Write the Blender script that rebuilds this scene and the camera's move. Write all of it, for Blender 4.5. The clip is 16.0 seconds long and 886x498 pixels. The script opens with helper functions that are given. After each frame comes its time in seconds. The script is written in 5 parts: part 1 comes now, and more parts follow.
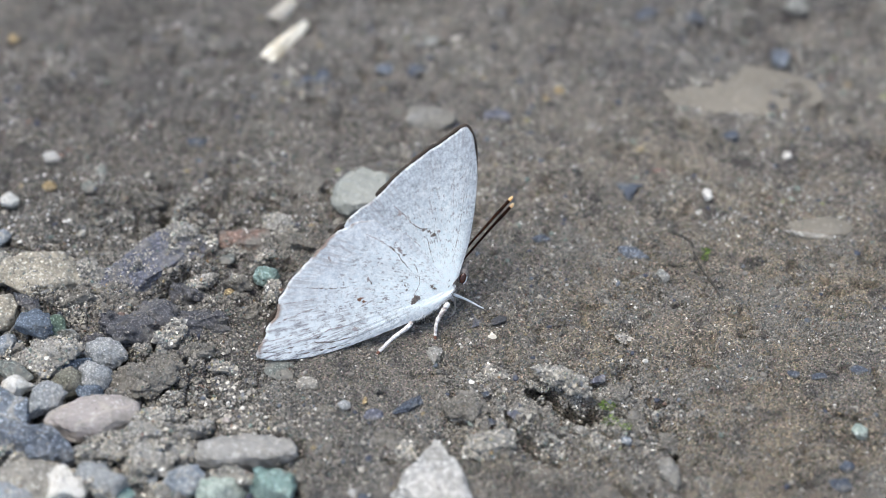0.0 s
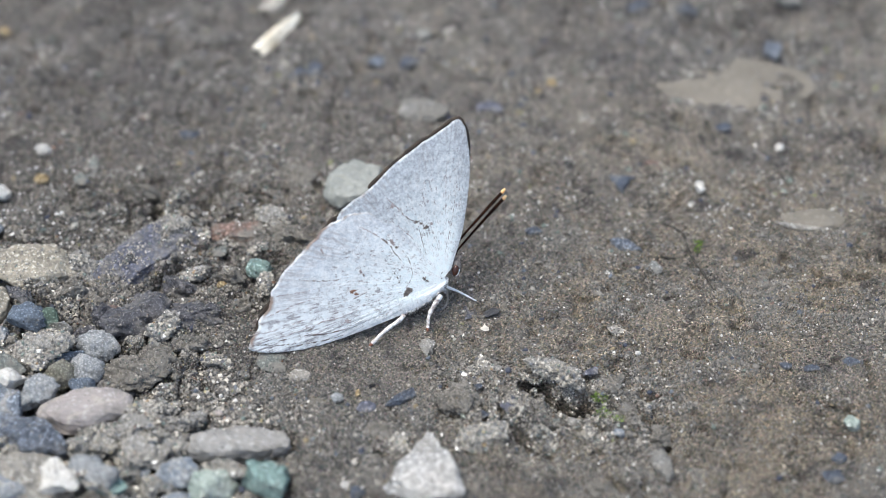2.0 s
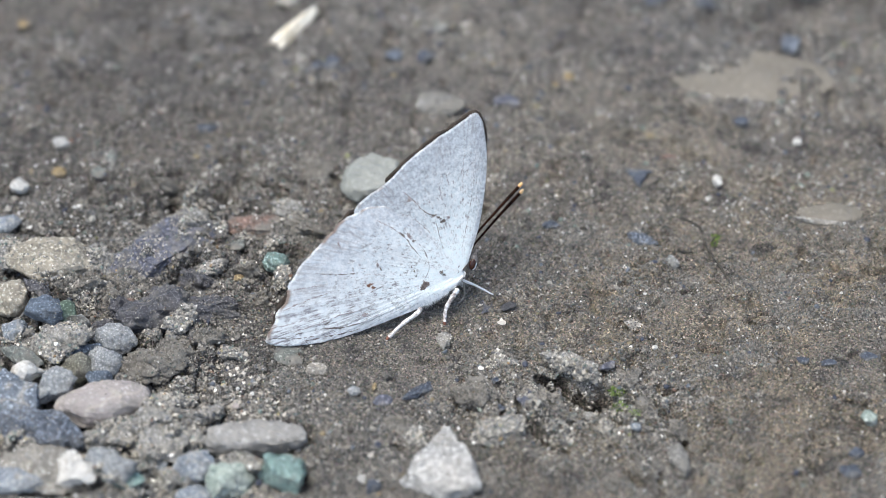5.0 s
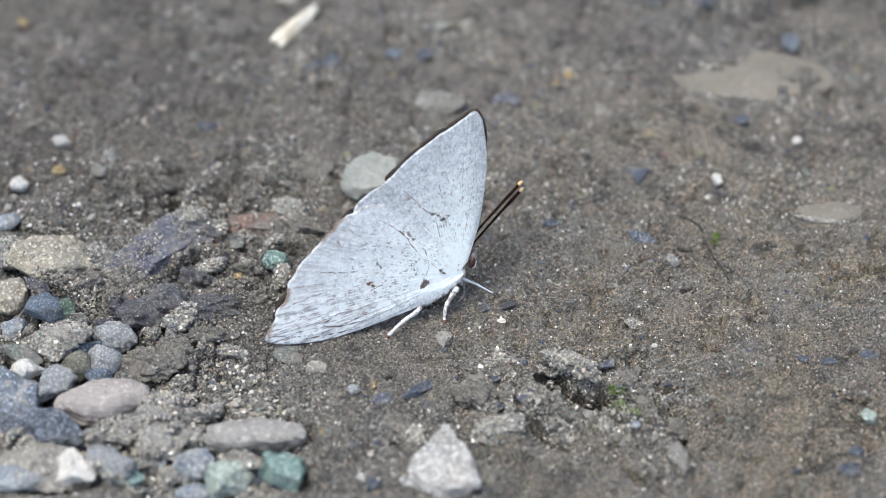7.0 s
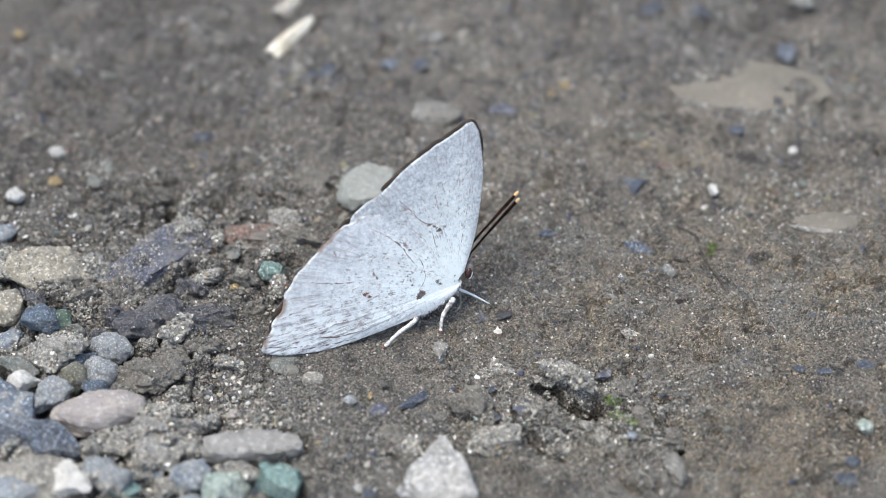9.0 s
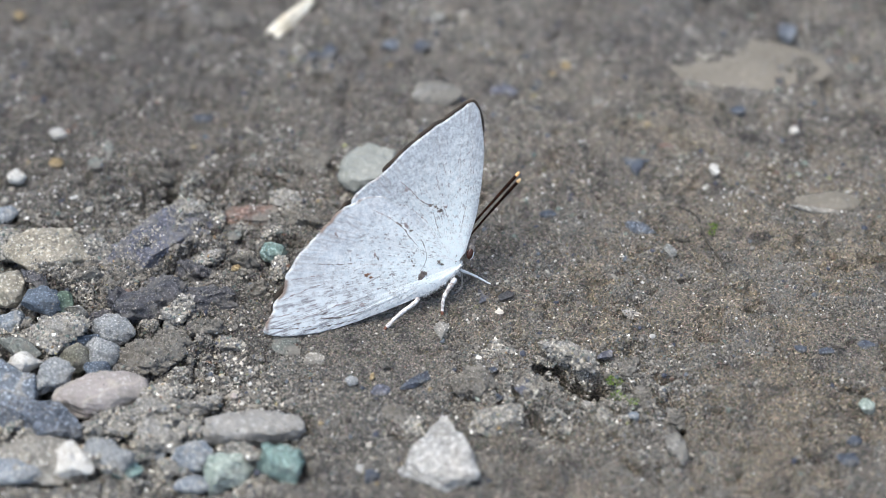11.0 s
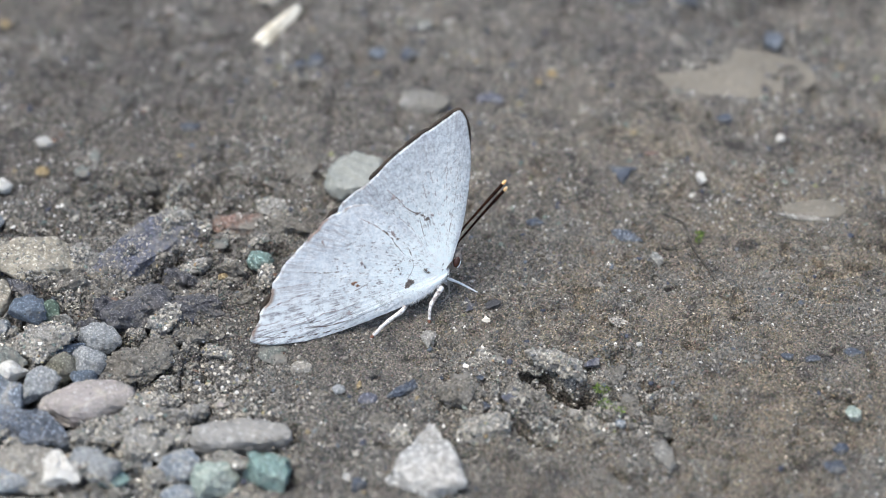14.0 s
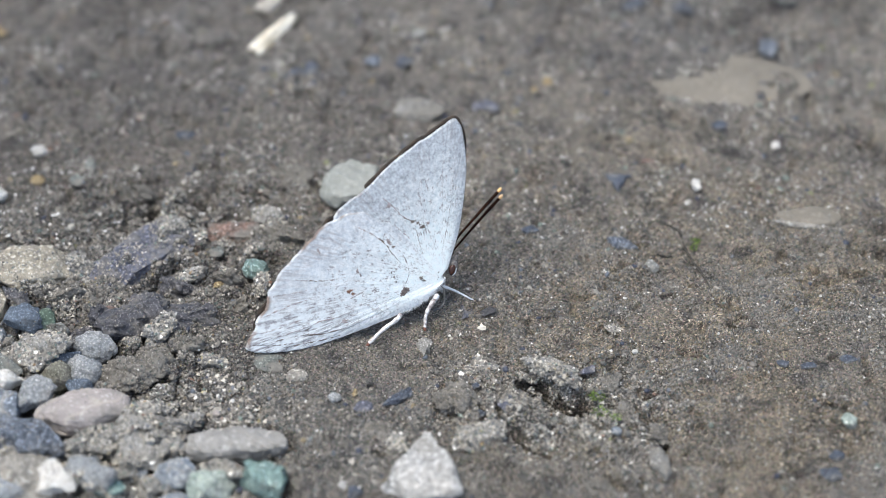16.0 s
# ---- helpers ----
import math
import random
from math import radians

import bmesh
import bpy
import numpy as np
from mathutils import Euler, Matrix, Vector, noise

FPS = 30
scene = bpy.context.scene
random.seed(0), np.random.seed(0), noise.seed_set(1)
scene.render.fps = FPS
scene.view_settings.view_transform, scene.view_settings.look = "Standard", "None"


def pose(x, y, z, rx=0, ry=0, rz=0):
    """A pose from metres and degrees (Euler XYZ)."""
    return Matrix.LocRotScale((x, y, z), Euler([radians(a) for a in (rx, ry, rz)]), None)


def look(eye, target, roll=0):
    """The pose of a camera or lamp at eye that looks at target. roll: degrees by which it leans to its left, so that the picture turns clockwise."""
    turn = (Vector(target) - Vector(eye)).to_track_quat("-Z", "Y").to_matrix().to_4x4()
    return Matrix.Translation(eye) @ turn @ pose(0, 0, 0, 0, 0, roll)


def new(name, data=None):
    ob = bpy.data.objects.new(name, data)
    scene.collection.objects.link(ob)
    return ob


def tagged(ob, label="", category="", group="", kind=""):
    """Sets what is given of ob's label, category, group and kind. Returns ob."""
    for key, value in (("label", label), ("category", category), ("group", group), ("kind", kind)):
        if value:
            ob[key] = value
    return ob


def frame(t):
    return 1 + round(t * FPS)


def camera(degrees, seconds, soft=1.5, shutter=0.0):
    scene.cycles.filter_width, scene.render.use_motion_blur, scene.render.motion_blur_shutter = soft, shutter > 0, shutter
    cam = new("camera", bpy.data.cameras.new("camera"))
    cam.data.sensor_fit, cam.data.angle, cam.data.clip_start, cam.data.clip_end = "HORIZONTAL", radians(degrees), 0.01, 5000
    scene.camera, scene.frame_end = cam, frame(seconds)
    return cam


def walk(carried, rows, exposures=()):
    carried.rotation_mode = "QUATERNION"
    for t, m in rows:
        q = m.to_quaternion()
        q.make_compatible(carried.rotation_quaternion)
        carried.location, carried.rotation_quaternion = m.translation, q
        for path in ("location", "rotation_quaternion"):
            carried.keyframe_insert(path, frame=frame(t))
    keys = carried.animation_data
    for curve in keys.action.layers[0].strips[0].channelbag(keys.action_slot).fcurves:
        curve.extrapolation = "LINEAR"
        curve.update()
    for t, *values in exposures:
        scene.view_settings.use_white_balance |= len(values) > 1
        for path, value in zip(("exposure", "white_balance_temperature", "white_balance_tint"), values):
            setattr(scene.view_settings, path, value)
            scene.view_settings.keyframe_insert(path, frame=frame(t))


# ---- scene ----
# A hand-held close-up of a butterfly on damp ground. All sizes are true: the wing is 22 mm long.
EYE = (0.0, -0.2055, 0.2055)
cam = camera(24, 16.0, 0.5)
cam.data.dof.use_dof = True
cam.data.dof.focus_distance = 0.2805
cam.data.dof.aperture_fstop = 11.0


def aim(yaw, pitch, roll):
    """The held camera's pose: turned to its left, raised from straight down, leaned."""
    return pose(*EYE, 0, 0, yaw) @ pose(0, 0, 0, pitch) @ pose(0, 0, 0, 0, 0, roll)


walk(cam, [
    (0, aim(-0.241, 45.490, 0.380)),
    (0.5, aim(-0.316, 45.233, 0.449)),
    (1, aim(-0.323, 44.945, 0.453)),
    (1.5, aim(-0.340, 45.004, 0.362)),
    (2, aim(-0.531, 45.279, 0.519)),
    (2.5, aim(-0.537, 45.454, 0.531)),
    (3, aim(-0.691, 45.473, 0.585)),
    (3.5, aim(-0.603, 45.377, 0.560)),
    (4, aim(0.012, 45.235, 0.189)),
    (4.2, aim(0.210, 45.176, 0.127)),
    (6.3, aim(-0.052, 45.082, 0.241)),
    (6.5, aim(0.035, 45.082, 0.272)),
    (7, aim(0.116, 45.058, 0.203)),
    (7.5, aim(0.012, 45.137, 0.223)),
    (8, aim(0.240, 45.282, 0.058)),
    (8.5, aim(0.382, 45.401, -0.020)),
    (9, aim(-0.026, 45.352, 0.222)),
    (9.2, aim(-0.348, 45.285, 0.337)),
    (11.3, aim(0.099, 44.806, -0.020)),
    (11.5, aim(0.123, 44.857, -0.056)),
    (12, aim(0.095, 44.953, -0.062)),
    (12.5, aim(-0.000, 45.000, -0.000)),
    (13, aim(-0.032, 45.062, 0.075)),
    (13.5, aim(-0.175, 45.110, 0.207)),
    (14, aim(-0.490, 45.047, 0.341)),
    (14.5, aim(-0.730, 45.028, 0.452)),
    (15, aim(-0.755, 45.159, 0.447)),
    (15.5, aim(-0.767, 45.254, 0.392)),
    (16, aim(-0.661, 45.262, 0.349)),
], exposures=[(0, 0.75, 6520, 6), (16, 0.75, 6520, 6)])

# ---- daylight: bright overcast ----
SUN_EL, SUN_AZ = 74.0, -97.0
world = bpy.data.worlds.new("overcast_sky")
scene.world = world
world.use_nodes = True
wn = world.node_tree.nodes
sky = wn.new("ShaderNodeTexSky")
sky.sky_type, sky.sun_disc = "NISHITA", False
sky.sun_elevation, sky.sun_rotation = radians(SUN_EL), radians(SUN_AZ)
sky.air_density, sky.dust_density = 1.0, 4.0
wn["Background"].inputs["Strength"].default_value = 0.15
world.node_tree.links.new(sky.outputs["Color"], wn["Background"].inputs["Color"])
sun = new("sun", bpy.data.lights.new("sun", "SUN"))
sun.data.energy, sun.data.angle, sun.data.color = 1.25, radians(30), (1.0, 0.985, 0.93)
sun.matrix_world = look((0.6 * math.sin(radians(SUN_AZ)), 0.6 * math.cos(radians(SUN_AZ)), 0.6 * math.tan(radians(SUN_EL))), (0, 0, 0))

# ---- materials ----


class Nodes:
    """A small writer of node materials."""

    def __init__(self, name, rough=0.8):
        self.mat = bpy.data.materials.new(name)
        self.mat.use_nodes = True
        self.tree = self.mat.node_tree
        self.bsdf = self.tree.nodes["Principled BSDF"]
        self.bsdf.inputs["Roughness"].default_value = rough

    def add(self, kind, **values):
        n = self.tree.nodes.new("ShaderNode" + kind)
        for k, v in values.items():
            k = k.replace("_", " ")
            n.inputs[k].default_value = v
        return n

    def link(self, a, b):
        self.tree.links.new(a, b)

    def coords(self, kind="Object", scale=(1, 1, 1)):
        tc, mp = self.add("TexCoord"), self.add("Mapping")
        mp.inputs["Scale"].default_value = scale
        self.link(tc.outputs[kind], mp.inputs["Vector"])
        return mp.outputs["Vector"]

    def noise(self, vec, scale, detail=4.0, rough=0.55):
        n = self.add("TexNoise", Scale=scale, Detail=detail, Roughness=rough)
        self.link(vec, n.inputs["Vector"])
        return n.outputs["Fac"]

    def grains(self, vec, scale):
        """Rounded cells: their colour, the distance from their middles, and one random value for each."""
        n = self.add("TexVoronoi", Scale=scale)
        self.link(vec, n.inputs["Vector"])
        sep = self.tree.nodes.new("ShaderNodeSeparateColor")
        self.link(n.outputs["Color"], sep.inputs[0])
        return n.outputs["Color"], n.outputs["Distance"], sep.outputs[0]

    def ramp(self, fac, stops, constant=False):
        n = self.add("ValToRGB")
        n.color_ramp.interpolation = "CONSTANT" if constant else "LINEAR"
        el = n.color_ramp.elements
        while len(el) < len(stops):
            el.new(0.5)
        for e, (p, c) in zip(el, stops):
            e.position = p
            e.color = (*c, 1) if isinstance(c, tuple) else (c, c, c, 1)
        self.link(fac, n.inputs["Fac"])
        return n.outputs["Color"]

    def mix(self, fac, a, b, mode="MIX"):
        n = self.tree.nodes.new("ShaderNodeMix")
        n.data_type, n.blend_type = "RGBA", mode
        for slot, v in ((0, fac), (6, a), (7, b)):
            if isinstance(v, (int, float)):
                n.inputs[slot].default_value = v
            elif isinstance(v, tuple):
                n.inputs[slot].default_value = (*v, 1)
            else:
                self.link(v, n.inputs[slot])
        return n.outputs[2]

    def math(self, op, a, b=0.0):
        n = self.tree.nodes.new("ShaderNodeMath")
        n.operation = op
        for slot, v in ((0, a), (1, b)):
            if isinstance(v, (int, float)):
                n.inputs[slot].default_value = v
            else:
                self.link(v, n.inputs[slot])
        return n.outputs[0]

    def bump(self, height, metres, strength=1.0):
        n = self.add("Bump", Strength=strength, Distance=metres)
        self.link(height, n.inputs["Height"])
        self.link(n.outputs["Normal"], self.bsdf.inputs["Normal"])

    def done(self, colour=None, rough=None):
        if colour is not None:
            if isinstance(colour, tuple):
                self.bsdf.inputs["Base Color"].default_value = (*colour, 1)
            else:
                self.link(colour, self.bsdf.inputs["Base Color"])
        if rough is not None:
            self.link(rough, self.bsdf.inputs["Roughness"])
        return self.mat


def soil_material():
    """Silt, damp and dark in places, with sand worked into it in patches."""
    m = Nodes("damp_soil", 0.7)
    v = m.coords()
    big = m.noise(v, 32, 3)
    mid = m.noise(v, 240, 4)
    fine = m.noise(v, 1300, 5, 0.7)
    # Darker soil round the far left, fading outwards and broken up by noise.
    dist = m.add("VectorMath")
    dist.operation = "DISTANCE"
    dist.inputs[1].default_value = (-0.056, 0.04, 0.0)
    m.link(v, dist.inputs[0])
    damp = m.math("MULTIPLY", m.ramp(dist.outputs["Value"], [(0.025, 1.0), (0.075, 0.0)]), m.ramp(m.noise(v, 90, 4, 0.6), [(0.35, 0.35), (0.6, 1.0)]))
    # A second, weaker darker area at the far right joins the mask.
    away = m.add("VectorMath")
    away.operation = "DISTANCE"
    away.inputs[1].default_value = (0.041, 0.067, 0.0)
    m.link(v, away.inputs[0])
    far_right_dark = m.math("MULTIPLY", m.ramp(away.outputs["Value"], [(0.012, 1.0), (0.038, 0.0)]), m.ramp(m.noise(v, 70, 4, 0.6), [(0.38, 0.2), (0.6, 1.0)]))
    damp = m.math("MAXIMUM", damp, m.math("MULTIPLY", far_right_dark, 0.8))
    reach = m.add("VectorMath")
    reach.operation = "DISTANCE"
    reach.inputs[1].default_value = (0.004, 0.032, 0.0)
    m.link(v, reach.inputs[0])
    dry = m.math("MULTIPLY", m.ramp(reach.outputs["Value"], [(0.015, 1.0), (0.045, 0.0)]), m.ramp(m.noise(v, 120, 4, 0.6), [(0.38, 0.1), (0.6, 0.9)]))
    sandy = m.ramp(m.noise(v, 110, 4, 0.6), [(0.4, 0.25), (0.6, 1.0)])
    base = m.mix(m.ramp(big, [(0.36, 0.0), (0.64, 1.0)]), (0.158, 0.153, 0.142), (0.222, 0.206, 0.178))
    base = m.mix(m.ramp(mid, [(0.5, 0.0), (0.66, 0.55)]), base, (0.27, 0.25, 0.215))
    # Dark blotches and specks: damp silt, with crevice shade put into the colour.
    base = m.mix(m.ramp(mid, [(0.34, 0.85), (0.47, 0.0)]), base, (0.07, 0.068, 0.068))
    base = m.mix(m.math("MULTIPLY", m.ramp(fine, [(0.36, 0.7), (0.5, 0.0)]), sandy), base, (0.07, 0.066, 0.062))
    side = m.add("VectorMath")
    side.operation = "DISTANCE"
    side.inputs[1].default_value = (0.045, -0.012, 0.0)
    m.link(v, side.inputs[0])
    brown = m.math("MULTIPLY", m.ramp(side.outputs["Value"], [(0.02, 1.0), (0.058, 0.0)]), m.ramp(m.noise(v, 60, 4, 0.6), [(0.38, 0.45), (0.6, 1.0)]))
    base = m.mix(brown, base, m.mix(1.0, base, (1.22, 1.13, 0.98), "MULTIPLY"))
    base = m.mix(m.math("MULTIPLY", dry, 0.5), base, (0.27, 0.252, 0.22))
    wet = m.add("VectorMath")
    wet.operation = "DISTANCE"
    wet.inputs[1].default_value = (-0.028, -0.018, 0.0)
    m.link(v, wet.inputs[0])
    soaked = m.math("MULTIPLY", m.ramp(wet.outputs["Value"], [(0.008, 1.0), (0.02, 0.0)]), m.ramp(m.noise(v, 130, 4, 0.6), [(0.38, 0.3), (0.6, 1.0)]))
    # The soaked patch left of the butterfly joins the two far darker areas.
    damp = m.math("MAXIMUM", damp, m.math("MULTIPLY", soaked, 1.0))
    base = m.mix(m.math("MULTIPLY", damp, 0.65), base, (0.097, 0.092, 0.085))
    _, far_1, tone_1 = m.grains(v, 2700)
    hue_2, far_2, tone_2 = m.grains(v, 6200)
    # Random grain tones; the darkest put the shade of small pits into the colour.
    base = m.mix(sandy, base, m.mix(1.0, base, m.ramp(tone_1, [(0.0, 0.38), (0.45, 0.93), (0.85, 1.28), (0.97, 1.7), (1.0, 2.8)]), "MULTIPLY"))
    base = m.mix(1.0, base, m.ramp(tone_2, [(0.0, 0.3), (0.45, 0.96), (0.9, 1.4), (1.0, 2.6)]), "MULTIPLY")
    base = m.mix(0.16, base, hue_2, "SOFT_LIGHT")
    base = m.mix(1.0, base, (0.9, 0.89, 0.88), "MULTIPLY")
    relief = m.math("SUBTRACT", m.math("ADD", m.noise(v, 3200, 6, 0.75), m.math("MULTIPLY", m.noise(v, 900, 3), 1.2)), m.math("MULTIPLY", m.math("ADD", m.math("MULTIPLY", far_1, 0.9), m.math("MULTIPLY", far_2, 0.4)), sandy))
    m.bump(relief, 0.0006, 1.0)
    return m.done(base, m.ramp(tone_1, [(0.0, 0.85), (0.7, 0.65), (1.0, 0.3)]))


def grain_material(name="sand_grains", pale=1.0):
    m = Nodes(name, 0.5)
    geo = m.add("NewGeometry")
    rnd = geo.outputs["Random Per Island"]
    col = m.ramp(rnd, [(0.0, (0.07, 0.068, 0.066)), (0.14, (0.17, 0.16, 0.145)), (0.28, (0.12, 0.117, 0.114)), (0.42, (0.23, 0.214, 0.187)),
                       (0.54, (0.11, 0.118, 0.132)), (0.60, (0.27, 0.255, 0.225)), (0.72, (0.18, 0.174, 0.165)), (0.80, (0.34, 0.322, 0.29)),
                       (0.88, (0.12, 0.15, 0.14)), (0.926, (0.22, 0.16, 0.1)), (0.933, (0.18, 0.115, 0.09)), (0.938, (0.26, 0.235, 0.15)), (0.948, (0.45, 0.43, 0.39)), (0.985, (0.76, 0.75, 0.72))], True)
    v = m.coords()
    if pale == 1:
        col = m.mix(1.0, col, (0.9, 0.89, 0.88), "MULTIPLY")
    else:
        col = m.mix(1.0, col, (1.5, 1.49, 1.46), "MULTIPLY")
    col = m.mix(0.5, col, m.noise(v, 6000, 3), "OVERLAY")
    return m.done(col, m.ramp(rnd, [(0.0, 0.7), (0.6, 0.45), (0.95, 0.2)]))


# Pale to white grain colours that stand in for highlights on wet grains.
def glint_grain_material():
    m = Nodes("white_glint_grains", 0.12)
    rnd = m.add("NewGeometry").outputs["Random Per Island"]
    return m.done(m.ramp(rnd, [(0.0, (0.3, 0.29, 0.27)), (0.4, (0.55, 0.54, 0.51)), (0.8, (0.88, 0.87, 0.85))]))


def colour_grain_material():
    m = Nodes("coloured_grit", 0.6)
    rnd = m.add("NewGeometry").outputs["Random Per Island"]
    v = m.coords()
    col = m.ramp(rnd, [(0.0, (0.05, 0.058, 0.085)), (0.18, (0.2, 0.185, 0.155)), (0.32, (0.055, 0.048, 0.042)), (0.48, (0.3, 0.285, 0.25)), (0.6, (0.11, 0.125, 0.15)),
                       (0.7, (0.24, 0.195, 0.12)), (0.76, (0.16, 0.19, 0.165)), (0.84, (0.21, 0.215, 0.11)), (0.89, (0.36, 0.35, 0.31)), (0.97, (0.16, 0.105, 0.085))], True)
    col = m.mix(0.5, col, m.noise(v, 1800, 4, 0.7), "OVERLAY")
    m.bump(m.noise(v, 1500, 5, 0.7), 0.0004, 0.7)
    return m.done(col)


def stone_material(name, a, b, dust=0.3, grain=900, rough=0.75, veins=0.0, salt=1.0):
    """Rock of two colours with mineral specks, and dried mud that clings to it."""
    m = Nodes(name, rough)
    v = m.coords()
    col = m.mix(m.ramp(m.noise(v, grain * 0.25, 4), [(0.35, 0.0), (0.65, 1.0)]), a, b)
    col = m.mix(0.5 * salt, col, m.ramp(m.noise(v, grain * 2.2, 5, 0.75), [(0.33, 0.05), (0.67, 0.95)]), "OVERLAY")
    spk = m.ramp(m.noise(v, grain * 4.5, 3), [(0.57, 0.0), (0.64, 1.0)])
    col = m.mix(m.math("MULTIPLY", spk, 0.6 * salt), col, tuple(min(0.8, c * 2.4 + 0.05) for c in b))
    mud = m.math("MULTIPLY", m.ramp(m.noise(v, 420, 6, 0.68), [(0.56 - 0.22 * dust, 0.0), (0.66 - 0.16 * dust, 1.0)]), min(1.0, dust * 1.9))
    col = m.mix(mud, col, m.mix(m.noise(v, 2500, 3), (0.115, 0.11, 0.1), (0.29, 0.275, 0.245)))
    if veins:
        w = m.ramp(m.noise(v, grain * 0.35, 2), [(0.47, 0.0), (0.5, veins), (0.53, 0.0)])
        col = m.mix(w, col, (0.55, 0.5, 0.42))
    m.bump(m.math("ADD", m.noise(v, grain * 1.5, 6, 0.7), m.math("MULTIPLY", mud, 0.35)), 0.0008 * max(0.35, salt), 0.8)
    return m.done(col, m.ramp(m.noise(v, grain, 3), [(0.3, rough - 0.2), (0.7, min(1.0, rough + 0.1))]))


SOIL = soil_material()
GRAIN = grain_material()
PALE_GRAIN = grain_material("pale_sand_grains", 1.55)
COLOUR_GRAIN = colour_grain_material()
GLINT_GRAIN = glint_grain_material()
CRUMB = stone_material("silt_crumb", (0.13, 0.125, 0.115), (0.21, 0.195, 0.17), 0.3, 1500, 0.9)
PINK = stone_material("pinkish_stone", (0.285, 0.255, 0.245), (0.37, 0.335, 0.322), 0.34, 400, 0.7, 0.3, 0.35)
DULLBLUE = stone_material("dull_blue_stone", (0.1, 0.122, 0.155), (0.24, 0.27, 0.31), 0.2, 480, 0.65, 0.4, 1.3)
SLATE = stone_material("dark_slate", (0.07, 0.085, 0.115), (0.17, 0.195, 0.235), 0.16, 650, 0.5, 0.0, 1.7)
BLUEGREY = stone_material("blue_grey_stone", (0.15, 0.18, 0.22), (0.32, 0.355, 0.39), 0.22, 700, 0.7, 0.35)
BLUE = stone_material("dark_blue_chip", (0.045, 0.055, 0.08), (0.1, 0.118, 0.15), 0.3, 900, 0.6)
CLEARBLUE = stone_material("blue_stone", (0.075, 0.1, 0.14), (0.15, 0.185, 0.23), 0.16, 900, 0.6)
BLUESLAB = stone_material("muddy_blue_slab", (0.06, 0.066, 0.094), (0.125, 0.13, 0.165), 0.3, 500, 0.6)
GREY = stone_material("grey_stone", (0.22, 0.234, 0.246), (0.36, 0.378, 0.39), 0.25, 900)
GREYTAN = stone_material("grey_tan_stone", (0.24, 0.225, 0.2), (0.35, 0.33, 0.295), 0.35, 600)
GREYGREEN = stone_material("grey_green_stone", (0.13, 0.145, 0.135), (0.2, 0.212, 0.195), 0.5, 700)
OLIVE = stone_material("olive_stone", (0.13, 0.13, 0.105), (0.21, 0.205, 0.165), 0.3, 900)
TAN = stone_material("tan_stone", (0.27, 0.245, 0.195), (0.38, 0.345, 0.28), 0.25, 500)
FLATTAN = stone_material("flush_tan_stone", (0.145, 0.131, 0.108), (0.185, 0.167, 0.138), 0.15, 300, 0.85, 0.0, 0.2)
TEAL = stone_material("teal_stone", (0.12, 0.2, 0.185), (0.25, 0.35, 0.325), 0.2, 600, 0.45)
GREEN = stone_material("green_stone", (0.06, 0.1, 0.075), (0.13, 0.18, 0.14), 0.15, 700, 0.55)
PALEGREEN = stone_material("pale_green_stone", (0.28, 0.35, 0.31), (0.43, 0.48, 0.43), 0.2, 600, 0.6)
WHITE = stone_material("white_quartz", (0.55, 0.53, 0.49), (0.75, 0.74, 0.71), 0.12, 800, 0.5)
PALE = stone_material("pale_stone", (0.2, 0.205, 0.19), (0.28, 0.28, 0.265), 0.3, 500, 0.65)
SMOOTHPALE = stone_material("smooth_pale_stone", (0.225, 0.238, 0.222), (0.285, 0.295, 0.278), 0.1, 300, 0.7, 0.0, 0.2)
PALEGREY = stone_material("pale_sunk_stone", (0.18, 0.175, 0.165), (0.25, 0.242, 0.225), 0.5, 500)
PALESTONE = stone_material("pale_pointed_stone", (0.35, 0.348, 0.338), (0.5, 0.49, 0.47), 0.3, 500)
RED = stone_material("red_clay", (0.16, 0.098, 0.08), (0.22, 0.155, 0.128), 0.5, 600)
OCHRE = stone_material("ochre_stone", (0.25, 0.18, 0.09), (0.36, 0.27, 0.15), 0.2, 700)
PALEBLOCK = stone_material("pale_worn_block", (0.19, 0.186, 0.178), (0.35, 0.34, 0.325), 0.25, 260, 0.8, 0.0, 0.3)
SAND = stone_material("sandy_crust", (0.26, 0.253, 0.238), (0.4, 0.388, 0.36), 0.4, 900, 0.9)
MUDSTONE = stone_material("mud_crust", (0.12, 0.11, 0.095), (0.18, 0.165, 0.14), 0.6, 700, 0.85)
DARKMUD = stone_material("dark_mud_crust", (0.048, 0.05, 0.062), (0.1, 0.098, 0.105), 0.22, 700, 0.45)


